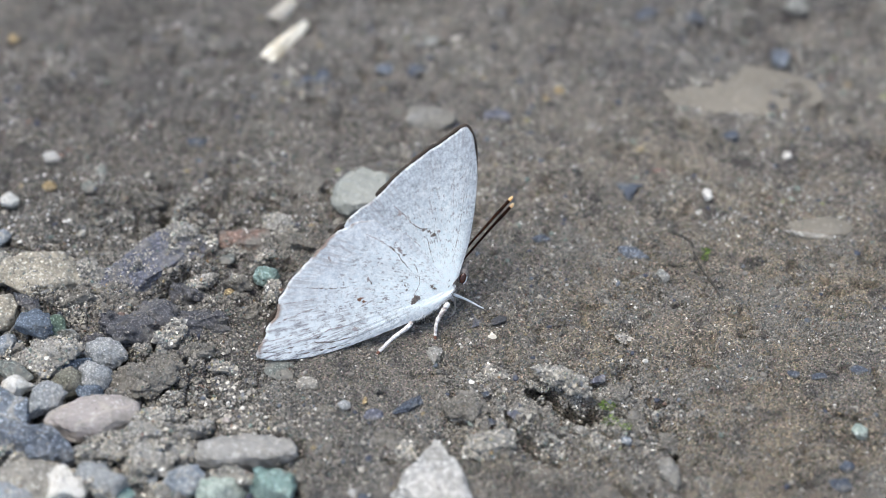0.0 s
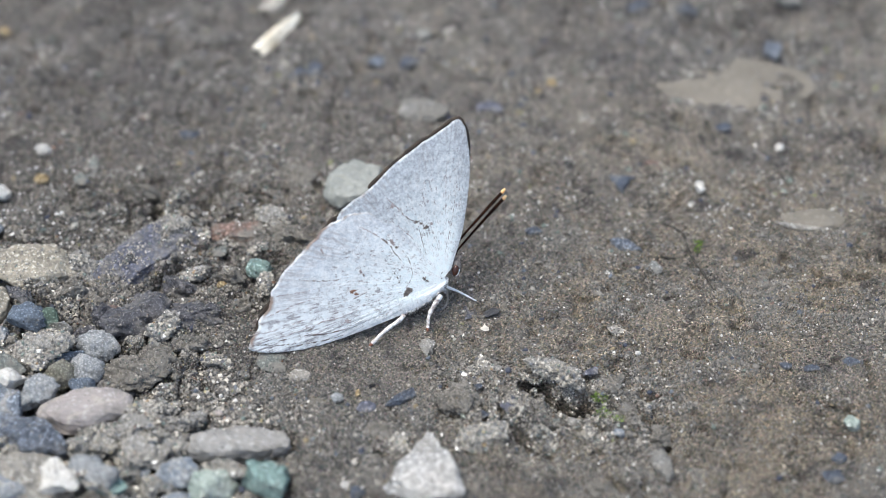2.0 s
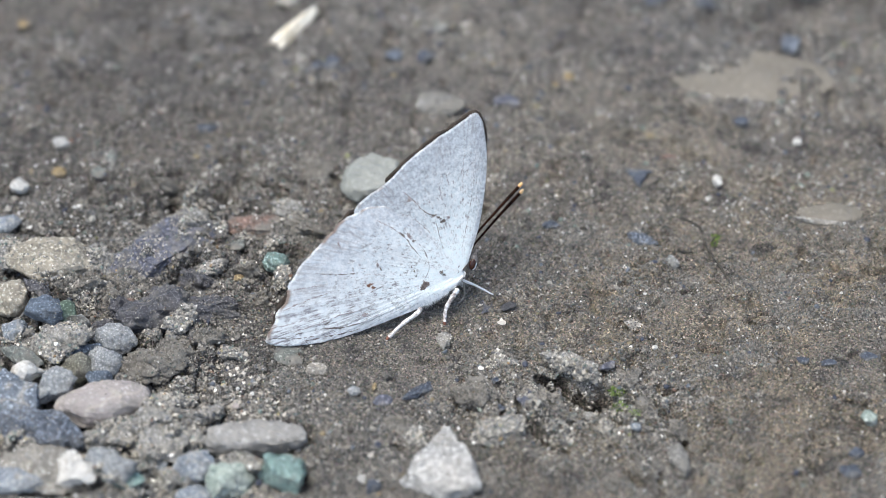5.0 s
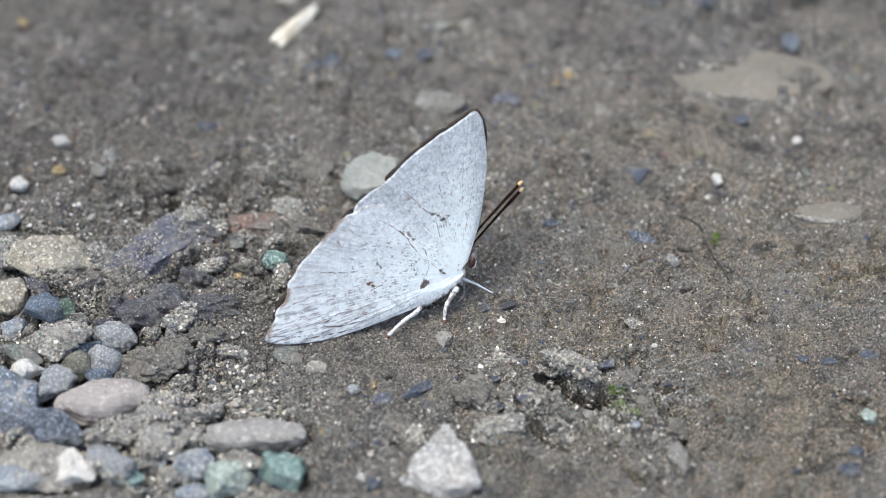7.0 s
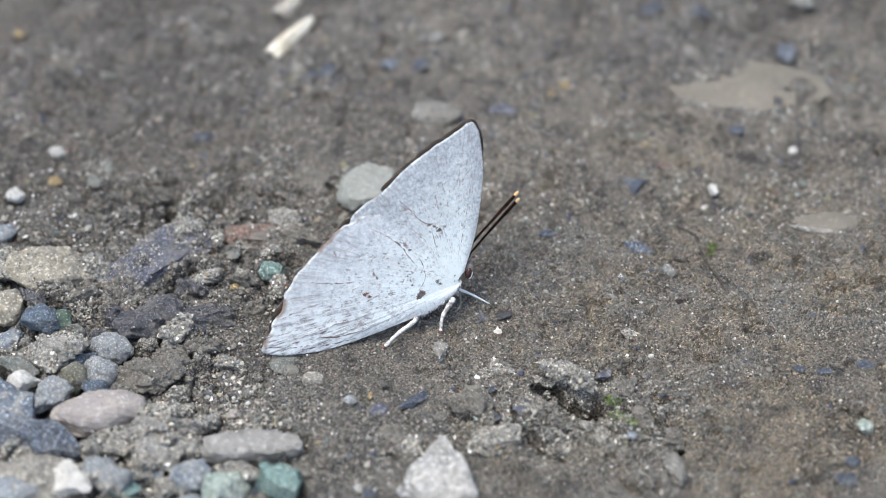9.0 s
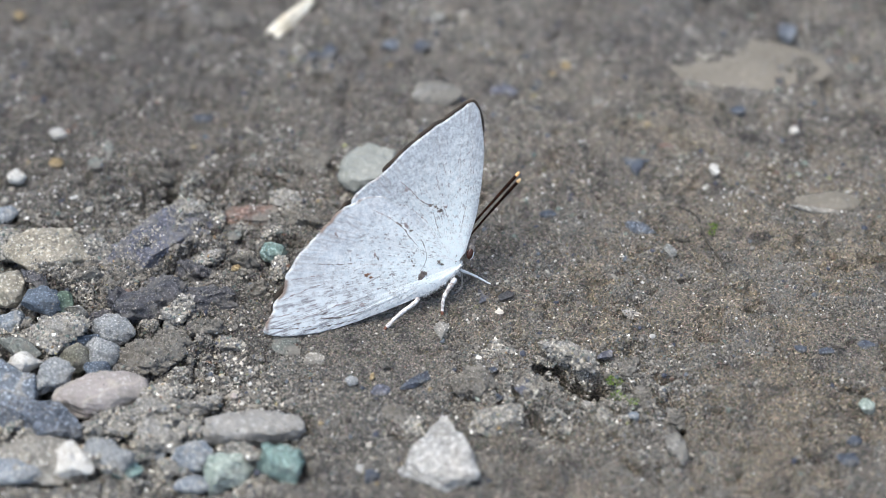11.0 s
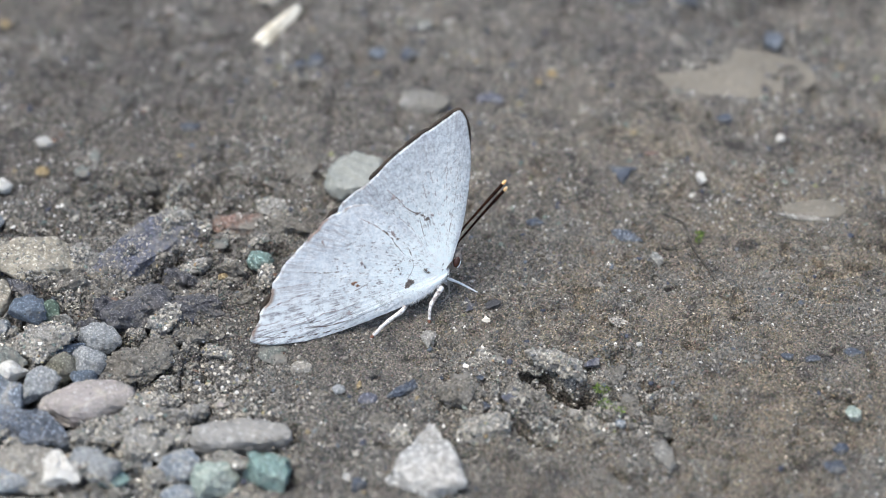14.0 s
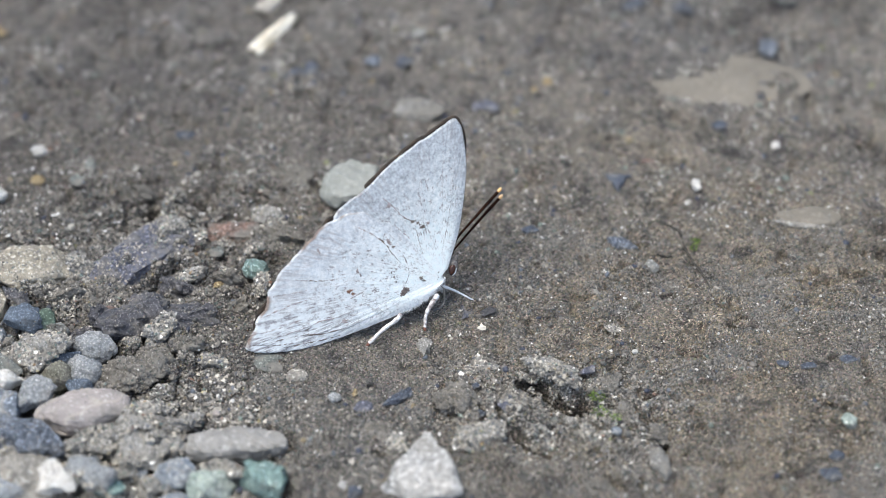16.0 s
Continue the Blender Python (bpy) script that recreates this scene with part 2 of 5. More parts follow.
def wing_material(name, tail, brown, outer):
    """Silver-white scales, lilac towards the rim, with fine flecks; tail: how strongly the rim is streaked along the veins."""
    m = Nodes(name, 0.5)
    fan, flat = m.coords("UV"), m.coords()
    sep = m.add("SeparateXYZ")
    m.link(fan, sep.inputs[0])
    along, out = sep.outputs[0], sep.outputs[1]
    rim = m.ramp(out, [(0.2, 0.0), (0.55, 0.45), (0.95, 1.0)])
    col = m.mix(m.ramp(out, [(0.2, 0.0), (0.85, 1.0)]), (0.88, 0.965, 0.985), outer)
    cloud = m.ramp(m.noise(flat, 300, 5, 0.65), [(0.4, 0.0), (0.66, 1.0)])
    col = m.mix(m.math("MULTIPLY", cloud, m.math("ADD", m.math("MULTIPLY", rim, 0.4), 0.1)), col, (0.33, 0.35, 0.395))
    ribs = m.noise(m.coords("UV", (95.0, 1.6, 1)), 1.0, 3, 0.6)
    col = m.mix(0.1, col, m.ramp(ribs, [(0.36, 0.28), (0.5, 0.5), (0.64, 0.72)]), "OVERLAY")
    scales = m.noise(flat, 2900, 4, 0.75)
    col = m.mix(0.5, col, m.ramp(scales, [(0.36, 0.25), (0.64, 0.85)]), "OVERLAY")
    col = m.mix(0.34, col, m.ramp(m.noise(flat, 1150, 5, 0.7), [(0.36, 0.25), (0.62, 0.85)]), "OVERLAY")
    # soft brownish wear, in streaks that follow the veins
    worn = m.ramp(m.noise(flat, 170, 4, 0.6), [(0.44, 0.0), (0.6, 1.0)])
    thread = m.ramp(m.noise(m.coords("UV", (120.0, 6.0, 1)), 1.0, 6, 0.72), [(0.46, 0.0), (0.57, 1.0)])
    col = m.mix(m.math("MULTIPLY", m.math("MULTIPLY", thread, worn), m.math("MULTIPLY", rim, 0.55)), col, (0.24, 0.22, 0.235))
    if tail:
        belt = m.math("MULTIPLY", m.ramp(along, [(0.4, 0.0), (0.48, 0.45), (0.55, 1.0), (0.66, 1.0), (0.78, 0.25), (0.86, 0.0)]), m.ramp(out, [(0.28, 0.0), (0.6, 0.8), (0.9, 1.0)]))
        thin = m.ramp(m.noise(m.coords("UV", (60.0, 1.8, 1)), 1.0, 4, 0.65), [(0.455, 0.0), (0.49, 1.0), (0.51, 1.0), (0.545, 0.0)])
        lines = m.math("MAXIMUM", thin, m.math("MULTIPLY", m.ramp(m.noise(m.coords("UV", (150.0, 5.0, 1)), 1.0, 6, 0.72), [(0.53, 0.0), (0.6, 1.0)]), 0.8))
        broken = m.ramp(m.noise(flat, 700, 5, 0.7), [(0.42, 0.05), (0.56, 1.0)])
        col = m.mix(m.math("MULTIPLY", belt, 0.65), col, (0.9, 0.95, 0.97))
        col = m.mix(m.math("MULTIPLY", m.math("MULTIPLY", lines, broken), m.math("MULTIPLY", belt, tail)), col, (0.12, 0.095, 0.12))
    # fine dark flecks, most of them near the veins and towards the middle
    fleck = m.ramp(m.noise(m.coords("UV", (100.0, 24.0, 1)), 1.0, 6, 0.8), [(0.52, 0.0), (0.555, 1.0)])
    fleck = m.math("MULTIPLY", fleck, m.ramp(m.noise(flat, 1400, 3, 0.6), [(0.47, 0.0), (0.53, 1.0)]))
    strewn = m.ramp(m.noise(flat, 240, 4, 0.65), [(0.38, 0.3), (0.53, 1.0)])
    strewn = m.math("MULTIPLY", strewn, m.ramp(out, [(0.1, 0.35), (0.3, 1.0), (0.65, 1.0), (0.9, 0.2)]))
    col = m.mix(m.math("MULTIPLY", m.math("MULTIPLY", fleck, strewn), 0.85), col, (0.16, 0.14, 0.15))
    edge = m.math("MULTIPLY", m.ramp(out, [(0.972, 0.0), (0.99, 0.85)]), m.ramp(along, [(brown[0], 0.0), (brown[0] + 0.03, 1.0), (brown[1], 1.0), (brown[1] + 0.03, 0.0)]))
    col = m.mix(m.math("MULTIPLY", edge, m.ramp(m.noise(flat, 300, 3), [(0.45, 0.0), (0.55, 1.0)])), col, (0.17, 0.105, 0.07))
    m.bump(m.math("ADD", m.math("MULTIPLY", ribs, 0.8), m.math("MULTIPLY", scales, 0.9)), 0.00012, 0.5)
    m.bsdf.inputs["Sheen Weight"].default_value = 0.14
    return m.done(col)


def plain_material(name, a, b, scale, rough, metres=0.00005, gloss=0.5):
    m = Nodes(name, rough)
    m.bsdf.inputs["Specular IOR Level"].default_value = gloss
    v = m.coords()
    n = m.noise(v, scale, 4, 0.65)
    m.bump(n, metres, 0.6)
    return m.done(m.mix(m.ramp(n, [(0.38, 0.0), (0.6, 1.0)]), a, b))


FOREWING = wing_material("silver_forewing_scales", 0.0, (0.7, 0.86), (0.47, 0.515, 0.56))
HINDWING = wing_material("silver_hindwing_scales", 0.95, (0.17, 0.6), (0.62, 0.67, 0.72))
WING_DARK = plain_material("dark_brown_wing_scales", (0.022, 0.016, 0.012), (0.055, 0.038, 0.027), 900, 0.7)
SPOT = plain_material("rubbed_brown_scales", (0.08, 0.066, 0.06), (0.19, 0.16, 0.145), 2500, 0.8)
FAINT = plain_material("faint_brown_scales", (0.24, 0.2, 0.195), (0.4, 0.36, 0.37), 2500, 0.8)
RUST = plain_material("rusty_brown_scales", (0.13, 0.065, 0.04), (0.24, 0.13, 0.085), 2500, 0.8)
FUR = plain_material("white_fur", (0.8, 0.83, 0.86), (0.92, 0.93, 0.94), 1800, 0.8)
LEG = plain_material("white_leg_with_brown_bands", (0.3, 0.26, 0.25), (0.84, 0.84, 0.85), 1300, 0.6)
FOOT = plain_material("reddish_brown_foot", (0.11, 0.04, 0.025), (0.22, 0.09, 0.055), 2000, 0.45)
ANTENNA = plain_material("brown_black_antenna", (0.008, 0.004, 0.003), (0.03, 0.012, 0.007), 1500, 0.85, 0.00005, 0.12)
TIP = plain_material("orange_antenna_tip", (0.78, 0.4, 0.12), (0.88, 0.66, 0.36), 2000, 0.35)
EYEBALL = plain_material("dark_brown_eye", (0.03, 0.011, 0.008), (0.055, 0.02, 0.013), 1500, 0.2)
HEADFUR = plain_material("brown_head_fur", (0.045, 0.036, 0.032), (0.2, 0.185, 0.178), 1500, 0.8)
PROBOSCIS = plain_material("grey_proboscis", (0.22, 0.2, 0.18), (0.36, 0.34, 0.31), 1500, 0.4)
HUSK = plain_material("dry_cream_husk", (0.45, 0.4, 0.3), (0.84, 0.8, 0.7), 420, 0.6)
HUSK_GREY = plain_material("weathered_husk", (0.28, 0.26, 0.23), (0.55, 0.52, 0.46), 260, 0.7)
CREAM = stone_material("cream_chip", (0.7, 0.63, 0.52), (0.82, 0.77, 0.68), 0.0, 900, 0.6, 0.0, 0.1)
BLACK = stone_material("black_chip", (0.02, 0.02, 0.024), (0.05, 0.05, 0.056), 0.05, 900, 0.5, 0.0, 0.5)
TWIG = plain_material("dark_rootlet", (0.022, 0.02, 0.017), (0.055, 0.048, 0.038), 900, 0.8)
MOSS = plain_material("bright_moss", (0.09, 0.15, 0.03), (0.24, 0.34, 0.08), 900, 0.7)

# ---- shape of the ground ----
MM = 0.001
rng = np.random.default_rng(7)
TABLE = rng.random((256, 256))


def value_noise(x, y, wave, shift=0):
    """Smooth noise from -1 to 1 with features of about wave metres."""
    u, v = np.asarray(x) / wave + 37.3 * shift + 1000, np.asarray(y) / wave + 11.7 * shift + 1000
    i, j = np.floor(u).astype(int), np.floor(v).astype(int)
    a, b = u - i, v - j
    a, b = a * a * a * (a * (a * 6 - 15) + 10), b * b * b * (b * (b * 6 - 15) + 10)
    t = lambda p, q: TABLE[p % 256, q % 256]
    return 2 * ((t(i, j) * (1 - a) + t(i + 1, j) * a) * (1 - b) + (t(i, j + 1) * (1 - a) + t(i + 1, j + 1) * a) * b) - 1


def blob(x, y, cx, cy, rx, ry, turn=0.0):
    """A soft hump of height one; millimetres."""
    c, s = math.cos(radians(turn)), math.sin(radians(turn))
    dx, dy = np.asarray(x) / MM - cx, np.asarray(y) / MM - cy
    return np.exp(-(((dx * c + dy * s) / rx) ** 2 + ((dy * c - dx * s) / ry) ** 2))


def line_dist(x, y, pts):
    """Distance in millimetres to a broken line."""
    px, py, best = np.asarray(x) / MM, np.asarray(y) / MM, 1e9
    for (ax, ay), (bx, by) in zip(pts, pts[1:]):
        k = np.clip(((px - ax) * (bx - ax) + (py - ay) * (by - ay)) / ((bx - ax) ** 2 + (by - ay) ** 2), 0, 1)
        best = np.minimum(best, np.hypot(px - ax - k * (bx - ax), py - ay - k * (by - ay)))
    return best


def gravelly(x, y):
    """How stony the ground is, from smooth silt (0) to loose gravel (1)."""
    return np.clip(blob(x, y, -50, -28, 26, 22) * 1.2 + blob(x, y, -26, -38, 18, 7) * 0.4 + blob(x, y, -42, 2, 20, 14) * 0.75, 0, 1)


def rough_soil(x, y):
    return np.clip(gravelly(x, y) + blob(x, y, 17, -27, 10, 6) * 0.8 + blob(x, y, 6, -28, 7, 6) * 0.5 + blob(x, y, 26, -30, 6, 7) * 0.4, 0, 1)


SLIT = [(12.3, -23.1), (14.2, -22.3), (16.3, -24.6), (18.9, -26.1), (20.6, -25.7)]


def hole(x, y):
    """One inside the ragged hole in the soil, nought outside."""
    ragged = 0.7 * value_noise(x, y, 0.003, 6) + 0.5 * value_noise(x, y, 0.0012, 7)
    return np.clip(4.0 * (1.0 - line_dist(x, y, SLIT) / 0.85 + 0.55 * ragged), 0, 1)


CRACKS_HOLE = [[(2.2, -25.2), (3.7, -27.3), (4.5, -28.8)], [(9.2, -26.6), (9.5, -29.5)], [(9.1, -30.4), (11.3, -31.2), (12.7, -33.3)], [(14.1, -34.4), (15.7, -34.7)], [(26.9, -26.4), (28.9, -29.3)], [(28.9, -31.7), (30.9, -32.2)], [(28.8, -24.9), (30.0, -25.2)], [(22.2, -39.9), (24.9, -40.3)], [(-6.5, -35.3), (-5.6, -35.9)]]
CRACKS_SLAB = [[(-27.5, 14.1), (-25.4, 12.8), (-22.8, 12.0)], [(-44.0, 11.9), (-42.3, 14.9), (-39.8, 17.0)], [(-39.2, 10.8), (-37.8, 8.4)], [(-32.8, 12.0), (-30.8, 11.1)], [(-38.6, -5.3), (-36.5, -2.9), (-34.5, -1.5)], [(-34.4, -6.8), (-32.4, -5.4), (-30.4, -4.8)], [(-28.1, 1.0), (-26.2, 2.8)], [(-26.2, -1.2), (-23.8, -0.1), (-19.8, -0.5)], [(-55.7, -7.6), (-51.3, -9.4)], [(-49.3, -3.0), (-47.3, -5.3), (-46.8, -1.6)], [(-31.4, 6.6), (-28.9, 7.6)]]
CRACKS_EAST = [[(28.0, -24.0), (29.4, -27.2), (29.7, -30.8)], [(22.0, -38.1), (24.8, -39.7)], [(25.6, 3.8), (27.5, 2.4), (29.8, 2.4)], [(33.3, -17.7), (36.7, -19.2)]]
CRACKS_WEST = [[(-28.9, 14.9), (-26.4, 13.7), (-23.0, 12.6)], [(-43.7, 12.7), (-41.9, 16.1), (-38.9, 16.9)], [(-34.4, -5.9), (-31.3, -3.7), (-28.9, -2.1)], [(-19.5, -31.7), (-17.5, -33.6), (-19.2, -36.0)], [(-26.5, -8.0), (-23.3, -9.6)], [(-40.2, -6.5), (-36.8, -5.9)], [(-30.2, 5.2), (-28.4, 7.5), (-26.8, 8.3)], [(-60.0, 4.3), (-56.7, 3.4), (-52.7, 3.4)], [(-17.5, 16.4), (-15.0, 14.6)]]


def crack(x, y):
    """One in the gaps where dried lumps have drawn apart, nought outside."""
    wander = 0.5 * value_noise(x, y, 0.0028, 25) + 0.25 * value_noise(x, y, 0.0011, 26)
    deep = 0.0
    for line in CRACKS_EAST + CRACKS_WEST + CRACKS_HOLE + CRACKS_SLAB:
        wide = 1.0 if line in CRACKS_HOLE + CRACKS_SLAB else 0.6
        deep = np.maximum(deep, wide * np.exp(-(np.maximum(line_dist(x, y, line) + wander, 0) / 0.45) ** 2))
    return deep


def height(x, y):
    calm = 1 - 0.9 * blob(x, y, -8, -11, 20, 9)
    near = np.exp(-(np.hypot(x, y) / 1.5) ** 2)
    r = rough_soil(x, y)
    h = (0.9 * value_noise(x, y, 0.034, 1) + 0.45 * value_noise(x, y, 0.013, 2)) * calm
    h = h + 0.24 * value_noise(x, y, 0.0046, 3) * (0.6 + 0.5 * r) * (0.4 + 0.6 * calm)
    crust = np.clip(0.45 + 0.9 * value_noise(x, y, 0.011, 17), 0.1, 1)
    h = h + (0.9 * np.abs(value_noise(x, y, 0.014, 27)) - 0.35) * calm
    h = h + crust * (0.4 + 0.6 * calm) * (1.5 * np.abs(value_noise(x, y, 0.0052, 18)) + 0.85 * np.abs(value_noise(x, y, 0.002, 19)) - 0.5)
    h = h + 0.08 * value_noise(x, y, 0.0019, 4)
    h = h + 0.09 * value_noise(x, y, 0.0008, 5)
    h = h + r * (2.6 * np.abs(value_noise(x, y, 0.0085, 14)) + 1.5 * np.abs(value_noise(x, y, 0.0036, 15)) + 0.7 * np.abs(value_noise(x, y, 0.0015, 16)) - 2.2)
    # cracks where dried crumbs lift from the silt
    crumb = value_noise(x, y, 0.006, 8) + 0.5 * value_noise(x, y, 0.0025, 9)
    h = h - 1.8 * np.exp(-(crumb / 0.09) ** 2) * np.clip(r * 1.3 - 0.25, 0, 1)
    h = h - 0.55 * np.exp(-(crumb / 0.05) ** 2) * np.clip(value_noise(x, y, 0.02, 12) + 0.1, 0, 1) * calm
    # the hole with its crumbly rim
    h = h - 6.5 * hole(x, y) - 2.2 * blob(x, y, 16.9, -27.2, 4.2, 3.4, -20) + 1.3 * blob(x, y, 16.5, -20.6, 5, 1.6, -25) + 0.9 * blob(x, y, 14, -29, 6, 2.5, -15)
    h = h - 0.9 * np.exp(-(line_dist(x, y, [(23.4, -25.0), (25.3, -27.5), (26.6, -31.5)]) / 0.45) ** 2)
    h = h - 1.0 * np.exp(-(line_dist(x, y, [(6.8, -31.4), (8.9, -32.4), (11.3, -33.6)]) / 0.4) ** 2)
    h = h - 1.2 * np.exp(-(line_dist(x, y, [(-42.5, 9.5), (-40, 12.5), (-37.5, 13.8)]) / 0.55) ** 2)
    h = h - 2.6 * crack(x, y) - 3.2 * blob(x, y, -31.4, 11.4, 1.9, 1.5) - 2.6 * blob(x, y, -39.0, 9.6, 1.3, 1.7) - 2.0 * blob(x, y, -39.3, 13.2, 1.3, 1.4)
    pit = value_noise(x, y, 0.0021, 28) + 0.45 * value_noise(x, y, 0.0009, 29) + 0.5 * value_noise(x, y, 0.014, 30)
    h = h - 2.2 * np.clip(pit - 0.72, 0, 0.6) * (0.35 + 0.65 * calm)
    h = h + 1.0 * blob(x, y, -40, 10, 3.5, 4) + 0.8 * blob(x, y, -33, 7, 3.5, 4)
    h = h - 0.9 * np.exp(-(line_dist(x, y, [(2.2, -23.2), (2.0, -26.4), (3.4, -28.5)]) / 0.5) ** 2)
    return h * MM * near + (1 - near) * 0.03 * value_noise(x, y, 1.7, 10)


def ground_axis(lo, hi, step):
    mid = np.arange(lo, hi, step)
    grow = step * np.cumsum(1.5 ** np.arange(1, 34))
    return np.concatenate([lo - grow[::-1], mid, mid[-1] + grow])


def mesh_object(name, co, faces, mat, parent=None, smooth=True, label="", uv=None):
    """A mesh from arrays of corners and of equal-sided faces."""
    co, faces = np.asarray(co, np.float32), np.asarray(faces, np.int32)
    me = bpy.data.meshes.new(name)
    me.vertices.add(len(co))
    me.vertices.foreach_set("co", co.ravel())
    n = faces.shape[1]
    me.loops.add(faces.size)
    me.loops.foreach_set("vertex_index", faces.ravel())
    me.polygons.add(len(faces))
    me.polygons.foreach_set("loop_start", np.arange(0, faces.size, n, dtype=np.int32))
    me.polygons.foreach_set("use_smooth", np.full(len(faces), smooth))
    if uv is not None:
        lay = me.uv_layers.new(name="fan")
        lay.data.foreach_set("uv", np.asarray(uv, np.float32)[faces.ravel()].ravel())
    me.update(calc_edges=True)
    me.validate()
    me.materials.append(mat)
    ob = new(name, me)
    if parent:
        ob.parent = parent
    if label:
        tagged(ob, label)
    return ob


def grid_faces(rows, cols, wrap=False):
    i, j = np.meshgrid(np.arange(rows - 1), np.arange(cols if wrap else cols - 1), indexing="ij")
    k = (j + 1) % cols
    return np.stack([i * cols + j, i * cols + k, (i + 1) * cols + k, (i + 1) * cols + j], -1).reshape(-1, 4)


HOLLOWS = []


def hollow(x, y):
    """How deep the soil gapes round the stones that lie in it, in metres."""
    deep = np.zeros(np.shape(x))
    ragged = 0.75 + 0.5 * value_noise(x, y, 0.0021, 33)
    for cx, cy, w, d, h, turn in HOLLOWS:
        near = (np.abs(x - cx * MM) < w * MM) & (np.abs(y - cy * MM) < w * MM)
        if near.any():
            c, s = math.cos(radians(turn)), math.sin(radians(turn))
            dx, dy = x[near] / MM - cx, y[near] / MM - cy
            e = np.hypot((dx * c + dy * s) / (w / 2), (dy * c - dx * s) / (d / 2))
            deep[near] = np.maximum(deep[near], min(1.9, 0.55 * h) * MM * np.exp(-((e - 1.0) / 0.26) ** 2) * ragged[near])
    return deep


def surface(x, y):
    return height(x, y) - hollow(x, y)


def build_ground():
    gx, gy = ground_axis(-0.078, 0.08, 0.00024), ground_axis(-0.05, 0.07, 0.0003)
    gy = np.concatenate([gy[gy < -0.0499], np.arange(-0.0497, 0.012, 0.0002), gy[gy > 0.0122]])
    X, Y = np.meshgrid(gx, gy)
    co = np.stack([X, Y, surface(X, Y)], -1).reshape(-1, 3)
    ob = mesh_object("ground", co, grid_faces(len(gy), len(gx)), SOIL)
    tagged(ob, "damp grey-brown silty soil with cracks and a small hole", "ground", kind="structure")


# ---- stones ----


def sphere_mesh(level):
    bm = bmesh.new()
    bmesh.ops.create_icosphere(bm, subdivisions=level, radius=1.0)
    co = np.array([v.co[:] for v in bm.verts])
    fa = np.array([[v.index for v in f.verts] for f in bm.faces])
    bm.free()
    return co, fa


CHIP = (np.array([(1, 0, 0), (-1, 0, 0), (0, 1, 0), (0, -1, 0), (0, 0, 1), (0, 0, -1)], float),
        np.array([(0, 2, 4), (2, 1, 4), (1, 3, 4), (3, 0, 4), (2, 0, 5), (1, 2, 5), (3, 1, 5), (0, 3, 5)]))
SPLINTER = (np.array([(1, 1, 1), (-1, -1, 1), (-1, 1, -1), (1, -1, -1)], float) * 0.8, np.array([(0, 2, 1), (0, 1, 3), (0, 3, 2), (1, 2, 3)]))
BALLS = {k: sphere_mesh(k) for k in (1, 2, 3, 4, 5, 6)}
DUSTED = []


def noise3(p, wave, seed):
    x, y, z = p[:, 0], p[:, 1], p[:, 2]
    return (value_noise(x + 0.4 * z, y - 0.5 * z, wave, seed) + value_noise(y + 0.5 * x, z + 0.3 * x, wave, seed + 5) + value_noise(z - 0.4 * y, x + 0.6 * y, wave, seed + 9)) / 2.2


SHAPES = {
    "": (),
    "block": ((1, 0.1, 0, 0.62), (-1, 0.05, 0, 0.66), (0.1, 1, 0.1, 0.6), (0, -1, 0.15, 0.6), (0.1, -0.05, 1, 0.45)),
    "wedge": ((-0.82, 0.55, 0.1, 0.42), (0.85, 0.5, 0.1, 0.45), (0, -1, 0, 0.7), (0, 0.1, 1, 0.5)),
    "loaf": (),
    "tri": ((-0.87, 0.5, 0.1, 0.22), (0.87, 0.5, 0.1, 0.22), (0, -1, 0.2, 0.22), (0, 0, 1, 0.3)),
    "flat": ((0.08, -0.1, 1, 0.5),),
}


